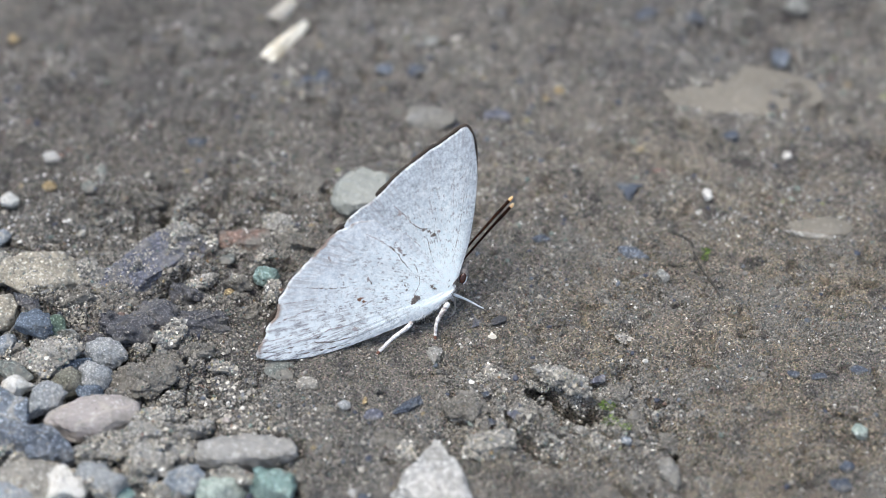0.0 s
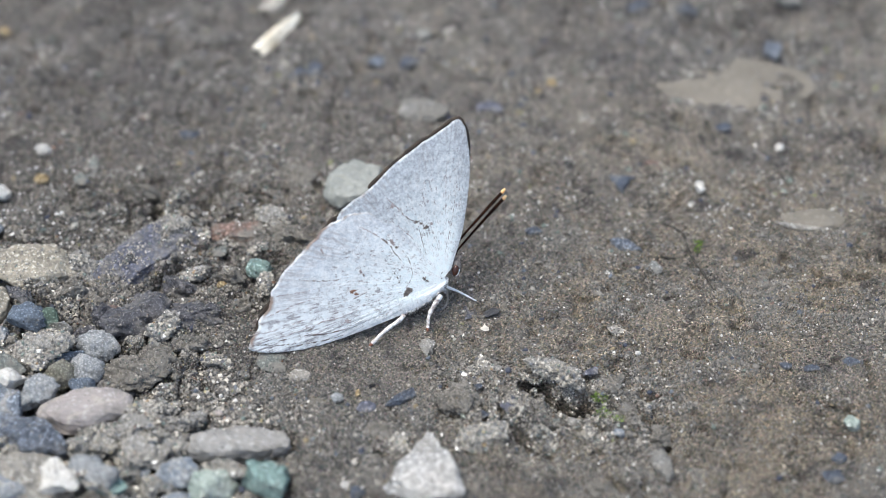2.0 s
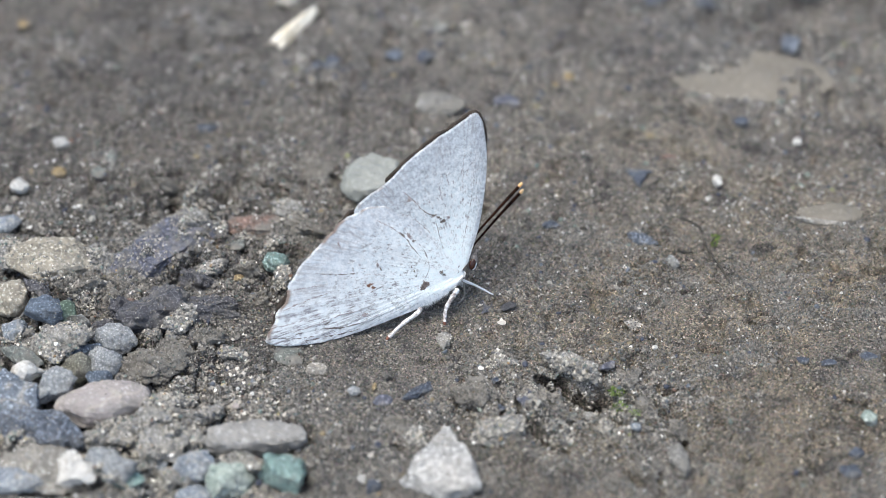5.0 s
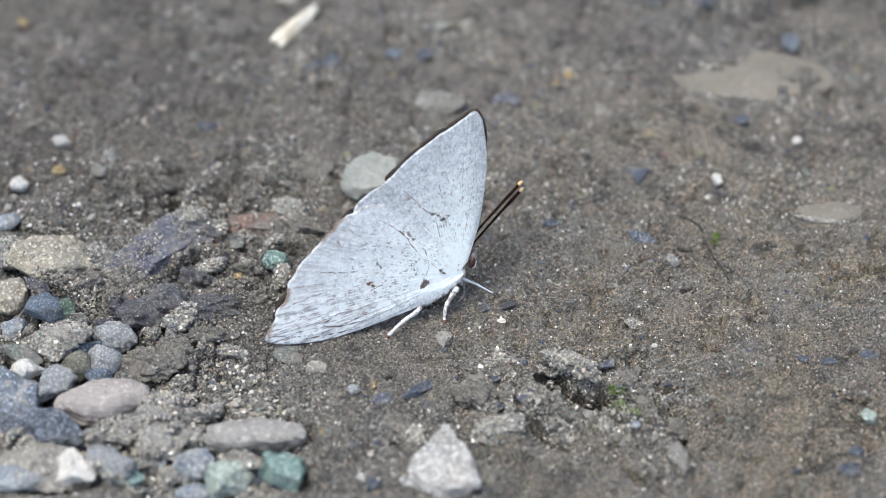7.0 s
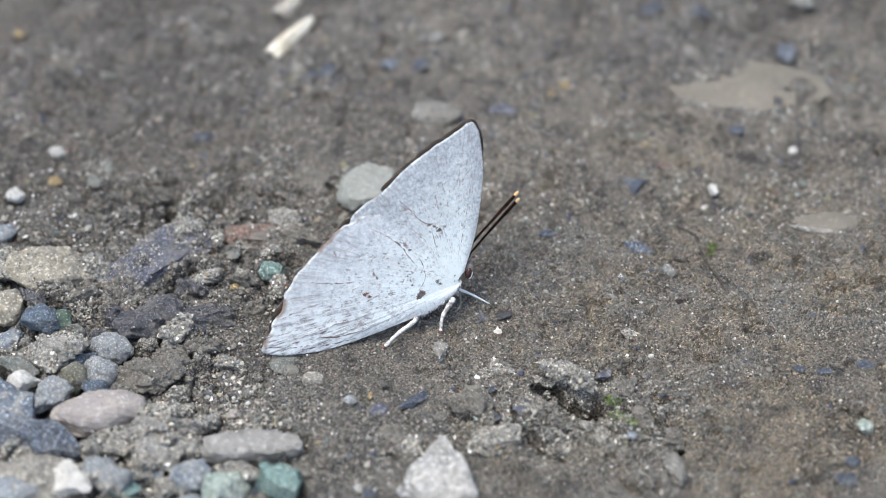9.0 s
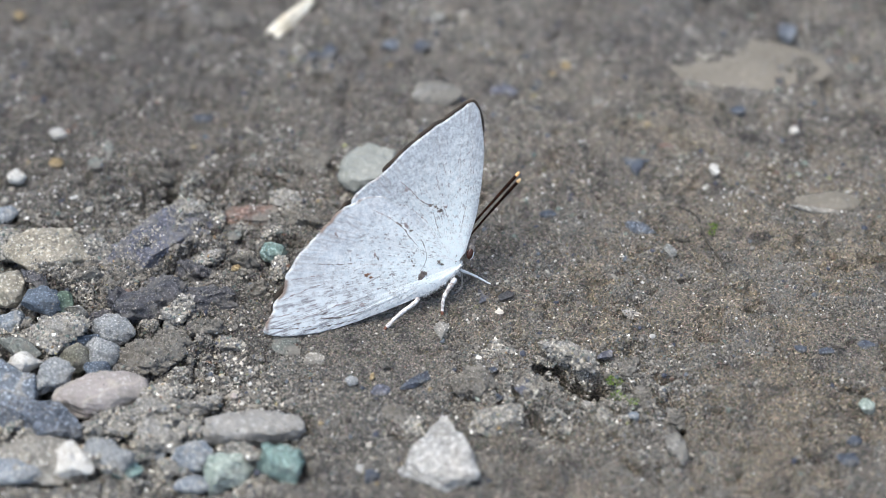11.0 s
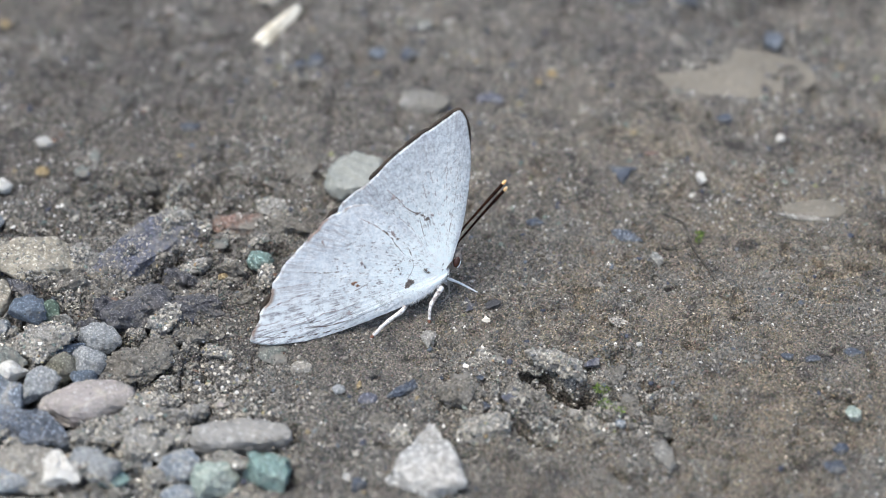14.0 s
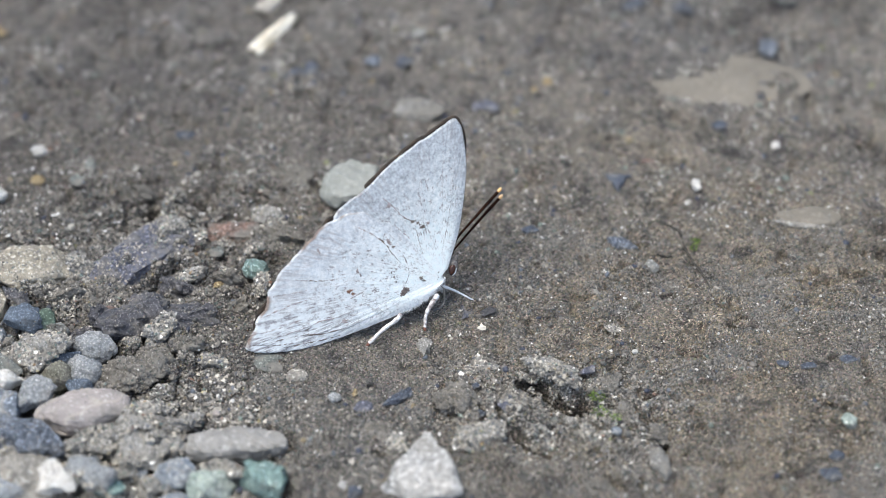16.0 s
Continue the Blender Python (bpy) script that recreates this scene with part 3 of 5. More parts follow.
def stone(name, label, x, y, w, d, h, turn, mat, ang, sink, seed, form="", z=None):
    """A stone w by d by h millimetres, cut by random planes where it is angular, let into the ground."""
    r = np.random.default_rng(seed)
    level = 6 if w > 11 else 5 if w > 4.6 or name == "clod" else 4
    co, fa = BALLS[level]
    p = co.copy()
    for _ in range(int(7 + 5 * ang)):
        n = r.normal(size=3)
        n /= np.linalg.norm(n)
        cut = r.uniform(0.42, 0.78) if ang > 0.5 else r.uniform(0.66, 0.92) if ang > 0.15 else r.uniform(0.82, 0.97)
        over = np.clip(p @ n - cut, 0, None)
        p -= np.outer(over * 0.96, n)
    for *n, cut in SHAPES[form]:
        n = np.array(n) / np.linalg.norm(n)
        p -= np.outer(np.clip(p @ n - cut, 0, None) * 0.97, n)
    if form == "loaf":
        p = np.sign(co) * np.abs(co) ** 0.62 * (1 + 0.05 * noise3(co, 0.5, seed))[:, None]
    p /= np.quantile(np.abs(p), 0.93, axis=0)
    crusty = name == "clod"
    p *= (1 + (0.14 + 0.16 * crusty) * noise3(p, 0.9, seed) + (0.07 + 0.16 * crusty) * noise3(p, 0.33, seed + 1) + (0.03 + 0.1 * crusty) * noise3(p, 0.14, seed + 2))[:, None]
    h = h * 1.25
    p *= np.array([w, d, h]) / 2 * MM
    mm = max(0.02, (0.012 if mat == PINK else 0.045) * h) * MM
    p += (co * (noise3(p, 0.0009, seed + 3) * mm * 1.5 + noise3(p, 0.0004, seed + 4) * mm)[:, None])
    z = z * MM if z is not None else float(np.mean(height(np.array([x, x + w * 0.3, x - w * 0.3]) * MM, np.array([y, y - d * 0.3, y + d * 0.3]) * MM)))
    ob = mesh_object(name, p, fa, mat, smooth=True)
    ob.matrix_basis = pose(x * MM, y * MM, z + h * MM * (0.5 - sink + 0.08), *(r.uniform(-1, 1, 2) * (5 if w < 15 else 0.6)), turn)
    tagged(ob, label, {"clod": "soil lump", "pebble": "pebble"}.get(name, "stone"), "stones on the ground")
    if name != "clod" and w > 2.4 and sink < 0.42 and float(gravelly(x * MM, y * MM)) > 0.12:
        HOLLOWS.append((x, y, w, d, h, turn))
    DUSTED.append((ob.matrix_basis.copy(), p, fa, mat if crusty or (mat in (BLUESLAB, TAN, GREYTAN, SLATE) and w > 8) else None, w))
    return ob


stone("stone", "flat smooth pinkish-grey stone dusted with sand", -44.3, -28.6, 11.9, 6.0, 3.6, 20, PINK, 0.1, 0.2, 1, "")
stone("stone", "large dark slate stone with rough broken faces", -49.9, -34.3, 12.2, 5.0, 3.6, -18, SLATE, 0.55, 0.3, 2)
stone("stone", "blue-grey broken slate stone among the gravel", -55.6, -28.2, 6.6, 6.4, 4.2, -30, DULLBLUE, 0.75, 0.2, 3, "block")
stone("pebble", "small chalky white chip lying on gravel", -55.2, -25.0, 4.4, 2.0, 2.8, 20, WHITE, 0.9, 0, 4)
stone("pebble", "flat grey pebble among the gravel", -55.6, -21.5, 5.2, 2.6, 2.2, -28, GREYGREEN, 0.6, 0.3, 5)
stone("pebble", "grey angular pebble with sandy crust", -50.8, -26.0, 5.2, 4.2, 3.4, 20, GREY, 0.9, 0.25, 6, "wedge")
stone("pebble", "rounded olive-grey pebble in the gravel", -48.7, -22.0, 3.6, 3.4, 2.9, 0, OLIVE, 0.3, 0.25, 7)
stone("pebble", "rounded pale grey pebble in the gravel", -45.2, -20.8, 3.9, 3.7, 3.1, 14, GREY, 0.3, 0.25, 8)
stone("pebble", "small blue-grey pebble in the gravel", -45.6, -23.5, 3.2, 2.0, 1.8, 0, CLEARBLUE, 0.6, 0.3, 9)
stone("pebble", "rounded dusty grey pebble half in soil", -44.2, -16.5, 4.9, 3.6, 3.2, 7, GREY, 0.35, 0.3, 10)
stone("clod", "crusted lump of pale sandy soil", -51.5, -18.4, 7.1, 4.9, 2.7, 0, SAND, 0.4, 0.35, 11)
stone("pebble", "small blue-grey pebble in the gravel", -48.0, -18.9, 4.2, 2.4, 2.0, 10, CLEARBLUE, 0.6, 0.3, 12)
stone("pebble", "dull blue stone with a flat top", -53.8, -13.6, 4.6, 3.4, 3.4, 0, CLEARBLUE, 0.75, 0.25, 13, "block")
stone("pebble", "small dark green pebble beside grey gravel", -51.4, -11.9, 2.5, 3.9, 2.0, 0, GREEN, 0.4, 0.25, 14)
stone("pebble", "small glassy grey-white stone chip", -49.4, -13.4, 2.8, 1.8, 1.7, 14, PALE, 0.9, 0.25, 15)
stone("pebble", "pale grey pebble in the gravel", -57.9, -15.4, 3.1, 3.3, 2.2, 0, BLUEGREY, 0.4, 0.25, 16)
stone("stone", "sandy tan weathered stone half in soil", -54.8, -2.4, 9.9, 6.4, 3.0, 6, TAN, 0.35, 0.35, 17, "flat")
stone("stone", "tan stone with a worn edge", -59.1, -9.4, 4.3, 5.0, 2.6, 0, TAN, 0.4, 0.3, 18)
stone("stone", "slab of dark bluish stone smeared with mud", -40.1, 1.0, 15.5, 8.0, 2.6, 40, BLUESLAB, 0.9, 0.42, 19, "block")
stone("clod", "dark brown and bluish lump of crusted soil", -39.8, -11.7, 8.2, 6.0, 3.6, 14, DARKMUD, 0.7, 0.4, 20)
stone("clod", "grey-brown mud lump pressed into the ground", -39.5, -20.6, 6.6, 4.6, 2.6, 0, MUDSTONE, 0.3, 0.38, 21)
stone("clod", "grey-brown mud lump pressed into the ground", -35.7, -19.0, 4.4, 3.8, 2.0, 0, MUDSTONE, 0.4, 0.45, 22)
stone("clod", "dark bluish lump of crusted soil", -31.6, -11.3, 6.6, 4.6, 2.4, 14, DARKMUD, 0.7, 0.45, 23)
stone("clod", "reddish-brown clay lump in the soil", -27.0, 5.8, 6.8, 3.1, 1.6, 6, RED, 0.5, 0.4, 24)
stone("pebble", "teal-grey pebble lying by the wing", -23.1, -2.6, 3.8, 2.7, 2.4, 0, TEAL, 0.6, 0.3, 25)
stone("clod", "small crumb of beige sandy soil", -22.2, -5.4, 2.3, 3.1, 1.6, 0, SAND, 0.4, 0.3, 26)
stone("stone", "smooth pale grey stone behind the butterfly", -10.9, 13.7, 7.6, 6.0, 3.5, 33, SMOOTHPALE, 0.12, 0.3, 27, "flat")
stone("stone", "pale grey stone sunk in the soil", -1.4, 30.7, 7.1, 4.5, 1.8, 0, PALEGREY, 0.3, 0.45, 28)
stone("pebble", "white stone chip standing on soil", 39.0, 14.4, 1.3, 2.0, 1.3, 0, WHITE, 0.6, 0.2, 29)
stone("pebble", "dark blue flat stone chip", 27.7, 16.2, 4.4, 4.0, 0.8, 180, BLUE, 0.8, 0.42, 30, "tri")
stone("pebble", "round white pebble on dark soil", -61.3, 12.6, 2.5, 2.0, 2.0, 0, WHITE, 0.3, 0.2, 31)
stone("pebble", "white stone chip on dark soil", -56.5, 21.6, 2.2, 1.7, 1.2, -14, PALESTONE, 0.5, 0.3, 32)
stone("pebble", "small ochre pebble in soil", -56.3, 16.4, 1.9, 1.6, 1.2, 0, OCHRE, 0.4, 0.35, 33)
stone("pebble", "flat pale teal chip in the soil", -50.3, 16.1, 2.2, 2.6, 0.5, 0, GREYGREEN, 0.5, 0.4, 34)
stone("pebble", "flat pale teal chip in the soil", -48.9, 18.1, 1.5, 3.8, 0.4, 0, GREYGREEN, 0.5, 0.4, 35)
stone("slab", "broad tan-grey flat stone sunk in the soil", 45.3, 38.7, 24, 11.2, 0.7, -4, FLATTAN, 0.1, 0.9, 36)
stone("stone", "tan stone with a pale worn edge", 53.5, 8.0, 9.5, 4.5, 0.9, -8, FLATTAN, 0.5, 0.66, 37)
stone("pebble", "narrow pale worn ridge of stone", 53.3, 6.2, 7.0, 0.9, 0.6, -7, GREYTAN, 0.5, 0.3, 38)
stone("pebble", "dark slate chip in the soil", 53.0, 46.2, 2.5, 4.1, 1.8, 0, SLATE, 0.6, 0.3, 39)
stone("pebble", "pale pebble on the soil", 57.1, 57.9, 3.5, 2.6, 2.3, 0, PALE, 0.4, 0.3, 40)
stone("pebble", "small blue stone chip in soil", 43.9, 27.3, 2.3, 1.5, 1.1, -21, BLUE, 0.7, 0.3, 41)
stone("pebble", "small round white pebble on soil", 51.8, 24.1, 1.2, 1.1, 0.9, 0, WHITE, 0.4, 0.3, 42)
stone("pebble", "small blue stone chip in soil", -17.8, 39.5, 2.6, 2.7, 1.0, 0, BLUE, 0.8, 0.35, 43)
stone("pebble", "small blue stone chip in soil", -3.4, 42.0, 2.6, 2.4, 1.0, 27, BLUE, 0.8, 0.35, 44)
stone("pebble", "small dark stone chip", -8.3, 41.6, 2.3, 2.2, 0.9, 0, SLATE, 0.6, 0.35, 45)
stone("pebble", "narrow dark blue sliver of slate", -3.4, -26.1, 4.2, 1.6, 0.9, 41, BLUE, 0.7, 0.3, 46)
stone("clod", "grey-brown lump sunk in a ring of soil", 3.9, -25.9, 5.0, 4.7, 2.5, 0, MUDSTONE, 0.4, 0.4, 47)
stone("pebble", "tiny cream triangular stone chip", 7.5, -13.2, 1.1, 1.1, 0.6, 0, CREAM, 0.3, 0.1, 48, "tri")
stone("pebble", "dark flat chip on the soil", 8.7, -10.5, 2.4, 1.4, 0.9, 17, BLACK, 0.8, 0.25, 49)
stone("stone", "long flat grey-tan stone half in soil", -24.0, -34.1, 12.0, 4.0, 2.8, 4, PALEBLOCK, 0.35, 0.35, 50, "loaf")
stone("pebble", "teal-green angular stone in gravel", -20.3, -40.4, 5.5, 3.5, 3.3, -21, TEAL, 0.7, 0.25, 51, "block")
stone("stone", "pale green angular stone in gravel", -27.5, -40.7, 6.4, 4.5, 4.0, 27, PALEGREEN, 0.8, 0.3, 52, "wedge")
stone("pebble", "bluish-grey slate pebble in gravel", -31.8, -39.0, 5.6, 3.6, 3.2, 14, BLUEGREY, 0.7, 0.3, 53)
stone("stone", "mottled brown and grey stone", -51.2, -39.8, 10.5, 6.0, 3.2, -7, GREYTAN, 0.5, 0.3, 54)
stone("pebble", "white quartz lump among the gravel", -45.9, -41.4, 5.4, 4.0, 3.3, -27, WHITE, 0.7, 0.35, 55)
stone("stone", "pale bluish-grey stone in gravel", -53.8, -41.5, 7.3, 3.5, 1.9, 0, BLUEGREY, 0.5, 0.3, 56)
stone("pebble", "grey rough pebble in gravel", -43.2, -38.8, 4.5, 3.5, 2.4, 0, GREY, 0.6, 0.35, 57)
stone("pebble", "flat teal stone in gravel", -40.8, -41.3, 5.1, 2.2, 1.2, 0, TEAL, 0.6, 0.35, 58)
stone("stone", "pale grey pointed stone sunk in soil", -0.4, -38.7, 8.5, 11.0, 3.4, 0, PALESTONE, 0.7, 0.4, 59, "wedge")
stone("pebble", "pale grey chip standing on edge", 29.7, -36.6, 2.2, 5.1, 1.3, 7, PALEGREY, 0.5, 0.35, 60)
stone("clod", "brown-grey lump of crusted soil", 29.9, -31.1, 4.7, 3.3, 1.8, 27, MUDSTONE, 0.5, 0.4, 61)
stone("pebble", "small dark pebble on a clod", 29.9, -31.5, 1.9, 1.2, 1.1, 0, SLATE, 0.5, 0.3, 62)
stone("pebble", "small pale green pebble in soil", 54.4, -31.2, 1.9, 1.8, 1.4, 0, PALEGREEN, 0.4, 0.3, 63)
stone("pebble", "blue-grey stone chip in soil", 50.9, -39.2, 3.0, 1.8, 0.8, 0, BLUE, 0.6, 0.48, 64)
stone("pebble", "blue-grey stone chip in soil", 52.0, -36.6, 2.2, 1.4, 0.6, 0, BLUE, 0.6, 0.35, 65)
stone("clod", "crumbling ridge of tan soil", 7.2, -33.0, 6.7, 3.0, 1.6, 25, SAND, 0.5, 0.45, 66)
stone("pebble", "blue stone chip in the soil", 14.9, 5.4, 2.6, 1.3, 0.7, 0, BLUE, 0.6, 0.35, 67)
stone("pebble", "dark grey chip casting a shadow", 27.3, 3.4, 4.2, 2.1, 1.1, -11, SLATE, 0.6, 0.35, 68)
stone("pebble", "pale grey chip in the soil", 31.3, -1.7, 1.7, 2.2, 1.2, 0, PALE, 0.6, 0.3, 69)
stone("clod", "small brown soil crumb beside a leg", -0.2, -16.7, 1.8, 2.5, 0.9, 0, SAND, 0.4, 0.35, 70)
stone("pebble", "bluish flat chip half in soil", 4.8, -9.1, 3.1, 3.1, 0.3, 39, BLUESLAB, 0.6, 0.5, 71)
stone("pebble", "pale grey chip in the soil", -20.5, -19.8, 4.1, 2.9, 0.6, 0, GREYGREEN, 0.4, 0.5, 72)
stone("pebble", "dark blue chip in the soil", 7.0, -28.7, 1.8, 1.1, 0.6, 0, BLUE, 0.6, 0.35, 73)
stone("pebble", "pale green chip in the soil", 4.8, -28.2, 1.2, 1.0, 0.5, 0, PALEGREEN, 0.6, 0.35, 74)
stone("pebble", "dark blue chip in the soil", 10.3, -27.8, 2.2, 2.2, 0.6, 0, BLUESLAB, 0.6, 0.42, 75)
stone("pebble", "dark blue chip in the soil", 6.4, -24.1, 1.0, 1.0, 0.5, 0, BLUE, 0.6, 0.35, 76)
stone("pebble", "dark blue chip in the soil", 21.5, -20.9, 3.0, 2.0, 0.4, 50, BLUESLAB, 0.6, 0.46, 77)
stone("pebble", "blue-grey chip in the soil", 47.5, -20.2, 1.8, 1.2, 0.6, 0, BLUE, 0.6, 0.5, 78)
stone("pebble", "blue-grey chip in the soil", 56.1, -20.6, 2.3, 1.3, 0.5, 0, BLUE, 0.6, 0.5, 79)
stone("pebble", "rusty orange pebble in soil", -66.0, 48.8, 1.6, 1.5, 1.1, 0, OCHRE, 0.4, 0.35, 80)
stone("pebble", "dark blue chip in the soil", 9.1, 31.2, 3.5, 2.7, 0.8, 14, BLUESLAB, 0.6, 0.45, 81)
stone("pebble", "reddish chip in the soil", 32.7, 20.5, 2.2, 1.1, 0.6, 0, RED, 0.6, 0.35, 82)
stone("pebble", "dark blue chip in the soil", -36.0, 26.3, 2.9, 1.8, 0.7, 0, BLUE, 0.6, 0.4, 83)
stone("pebble", "small ochre chip in the soil", 18.5, 37.9, 1.4, 1.3, 0.8, 0, OCHRE, 0.5, 0.35, 84)
stone("pebble", "pale chip in the soil", -0.9, 48.3, 1.9, 1.9, 1.2, 0, PALE, 0.5, 0.35, 85)
stone("pebble", "small dark chip in the soil", 40.5, 55.8, 3.8, 2.4, 1.3, -27, BLUE, 0.6, 0.35, 86)
stone("pebble", "small dark chip in the soil", 33.2, 56.8, 3.6, 2.4, 1.0, 0, BLUE, 0.6, 0.4, 87)
stone("clod", "crumb of grey crusted soil", -18.5, 17.3, 5.8, 4.4, 1.7, 0, MUDSTONE, 0.5, 0.45, 90)
stone("clod", "crumb of pale crusted soil", -48.9, -1.5, 5.2, 5.3, 3.1, 59, SAND, 0.6, 0.4, 91)
stone("clod", "crusted lump of sandy soil", -41.1, -33.1, 7.0, 4.2, 2.2, 27, SAND, 0.6, 0.42, 92)
stone("clod", "crusted lump of sandy soil", -36.0, -28.9, 6.6, 5.2, 2.4, 39, SAND, 0.6, 0.42, 93)
stone("clod", "crusted lump of sandy soil", -36.2, -35.0, 6.7, 4.8, 2.2, -14, SAND, 0.6, 0.42, 94)
stone("clod", "small clump of pale sand grains", -33.9, -27.3, 3.5, 2.0, 1.5, 50, SAND, 0.6, 0.3, 95)
stone("clod", "crumbly clump of sand by the hole", 18.3, -23.3, 4.0, 2.0, 2.2, -30, SAND, 0.6, 0.05, 96, z=0.5)
stone("clod", "grey-brown lump of dried silt", -42.0, 13.9, 5.3, 2.3, 2.2, 4, MUDSTONE, 0.6, 0.42, 98)
stone("clod", "grey-brown lump of dried silt", -49.9, -7.4, 5.2, 2.6, 2.5, 35, MUDSTONE, 0.6, 0.42, 101)
stone("clod", "dark lump of crusted damp soil", -35.1, -4.2, 6.5, 3.2, 3.1, -32, DARKMUD, 0.6, 0.42, 103)
stone("clod", "dark lump of crusted damp soil", -43.6, -10.5, 3.6, 2.6, 2.5, 22, DARKMUD, 0.6, 0.42, 106)
stone("clod", "crumbly lump of pale sandy soil", -35.4, -14.7, 4.8, 3.0, 2.5, 45, SAND, 0.6, 0.42, 107)
stone("clod", "grey-brown lump of dried silt", -27.2, -4.4, 3.9, 2.4, 2.4, 3, MUDSTONE, 0.6, 0.42, 108)
stone("clod", "dark lump of crusted damp soil", -55.1, -8.6, 4.3, 2.0, 2.0, -37, DARKMUD, 0.6, 0.42, 109)
stone("clod", "grey-brown lump of dried silt", -25.5, -8.5, 3.7, 2.6, 2.1, 40, MUDSTONE, 0.6, 0.42, 111)
stone("clod", "grey-brown lump of dried silt", -31.8, -16.7, 4.7, 2.5, 2.5, 15, MUDSTONE, 0.6, 0.42, 113)
stone("clod", "crumbly lump of pale sandy soil", -28.4, -18.9, 3.8, 2.1, 2.0, 0, SAND, 0.6, 0.42, 114)
stone("clod", "grey-brown lump of dried silt", -19.8, 3.9, 4.8, 2.5, 2.4, -30, MUDSTONE, 0.6, 0.42, 116)
stone("clod", "crumbly lump of pale sandy soil", -21.6, 8.0, 4.8, 2.2, 2.2, -3, SAND, 0.6, 0.42, 117)
stone("clod", "dark lump of crusted damp soil", -46.3, -13.4, 2.8, 2.1, 2.1, -3, DARKMUD, 0.6, 0.42, 120)
stone("clod", "crumbly lump of pale sandy soil", -41.3, -26.2, 3.3, 2.9, 2.5, -1, SAND, 0.6, 0.42, 121)
stone("clod", "crumbly lump of pale sandy soil", -37.8, -31.6, 4.8, 2.7, 2.7, -15, SAND, 0.6, 0.42, 122)
stone("clod", "crumbly lump of pale sandy soil", -31.7, -34.4, 4.2, 2.7, 2.6, -19, SAND, 0.6, 0.42, 123)
stone("clod", "crumbly lump of pale sandy soil", -38.9, -37.6, 5.1, 2.7, 2.6, 6, SAND, 0.6, 0.42, 124)
stone("clod", "crumbly lump of pale sandy soil", -44.7, -34.8, 4.1, 2.4, 2.4, 3, SAND, 0.6, 0.42, 125)
stone("clod", "crumbly lump of pale sandy soil", -34.6, -39.6, 4.7, 2.6, 2.6, 17, SAND, 0.6, 0.42, 126)
stone("clod", "crumbly lump of pale sandy soil", -25.1, -38.4, 4.7, 2.4, 2.3, -32, SAND, 0.6, 0.42, 127)
stone("clod", "crumbly lump of pale sandy soil", -31.2, -29.9, 4.5, 2.3, 2.3, 11, SAND, 0.6, 0.42, 128)
stone("clod", "grey-brown lump of dried silt", 26.4, -28.0, 3.3, 3.2, 0.9, 38, MUDSTONE, 0.6, 0.46, 129)
stone("clod", "grey-brown lump of dried silt", -6.0, -32.0, 3.0, 2.6, 0.7, -18, MUDSTONE, 0.6, 0.46, 130)
stone("clod", "crumbly lump of pale sandy soil", -3.8, -33.7, 3.6, 2.7, 0.8, -6, SAND, 0.6, 0.46, 131)
stone("clod", "grey-brown lump of dried silt", 36.7, -19.3, 2.7, 1.7, 0.5, 4, MUDSTONE, 0.6, 0.46, 132)
stone("clod", "crumbly lump of pale sandy soil", 25.7, -13.7, 3.5, 1.5, 0.5, -45, SAND, 0.6, 0.46, 133)
stone("clod", "grey-brown lump of dried silt", -14.5, -27.5, 3.0, 1.9, 0.5, 3, MUDSTONE, 0.6, 0.46, 134)
stone("clod", "grey-brown lump of dried silt", 24.0, -22.9, 3.7, 2.8, 0.8, 39, MUDSTONE, 0.6, 0.46, 135)
stone("clod", "crumbly lump of pale sandy soil", 8.0, -20.0, 3.1, 2.1, 0.6, -15, SAND, 0.6, 0.46, 136)
stone("clod", "crumbly raised lip of sand above the hole", 14.9, -21.7, 5.2, 2.0, 1.5, -16, SAND, 0.6, 0.1, 137, z=1.0)
stone("pebble", "dull blue-grey pebble in the soil", -62.3, 5.5, 3.4, 2.8, 2.0, 10, BLUEGREY, 0.5, 0.35, 138)
stone("pebble", "small orange pebble in the soil", -28.4, -5.7, 1.5, 1.1, 0.9, 20, OCHRE, 0.4, 0.3, 139)
stone("pebble", "blue-grey chip among sandy gravel", -36.3, -37.4, 3.0, 2.0, 1.4, 15, BLUEGREY, 0.6, 0.3, 140)
stone("pebble", "rounded grey-blue pebble in gravel", -41.5, -40.2, 5.0, 3.4, 2.6, -10, GREY, 0.4, 0.3, 141)
stone("pebble", "pale bluish pebble in gravel", -31.2, -42.3, 4.6, 2.2, 1.6, 5, BLUEGREY, 0.5, 0.3, 142)
stone("pebble", "dark blue chip in the soil", -9.1, -41.3, 2.0, 2.4, 0.9, 0, BLUE, 0.6, 0.35, 143)
stone("pebble", "pale grey chip in the soil", -10.4, -40.3, 1.2, 1.5, 0.8, 0, PALESTONE, 0.5, 0.3, 144)
stone("pebble", "grey chip in the soil", -12.0, -26.7, 1.5, 1.6, 0.8, 30, GREY, 0.6, 0.35, 145)
stone("pebble", "flat bluish chip level with the soil", -8.2, -28.0, 2.2, 2.0, 0.5, 0, BLUESLAB, 0.5, 0.45, 146)
stone("pebble", "flat tan chip level with the soil", -17.0, -22.3, 2.6, 2.2, 0.6, 10, GREYTAN, 0.5, 0.45, 147)
stone("pebble", "small pinkish pebble on the soil", -27.3, -27.4, 1.0, 0.9, 0.7, 0, PINK, 0.3, 0.25, 148)
stone("pebble", "small yellow-ochre grain on the soil", -23.7, -24.4, 0.8, 0.6, 0.5, 0, OCHRE, 0.3, 0.2, 149)
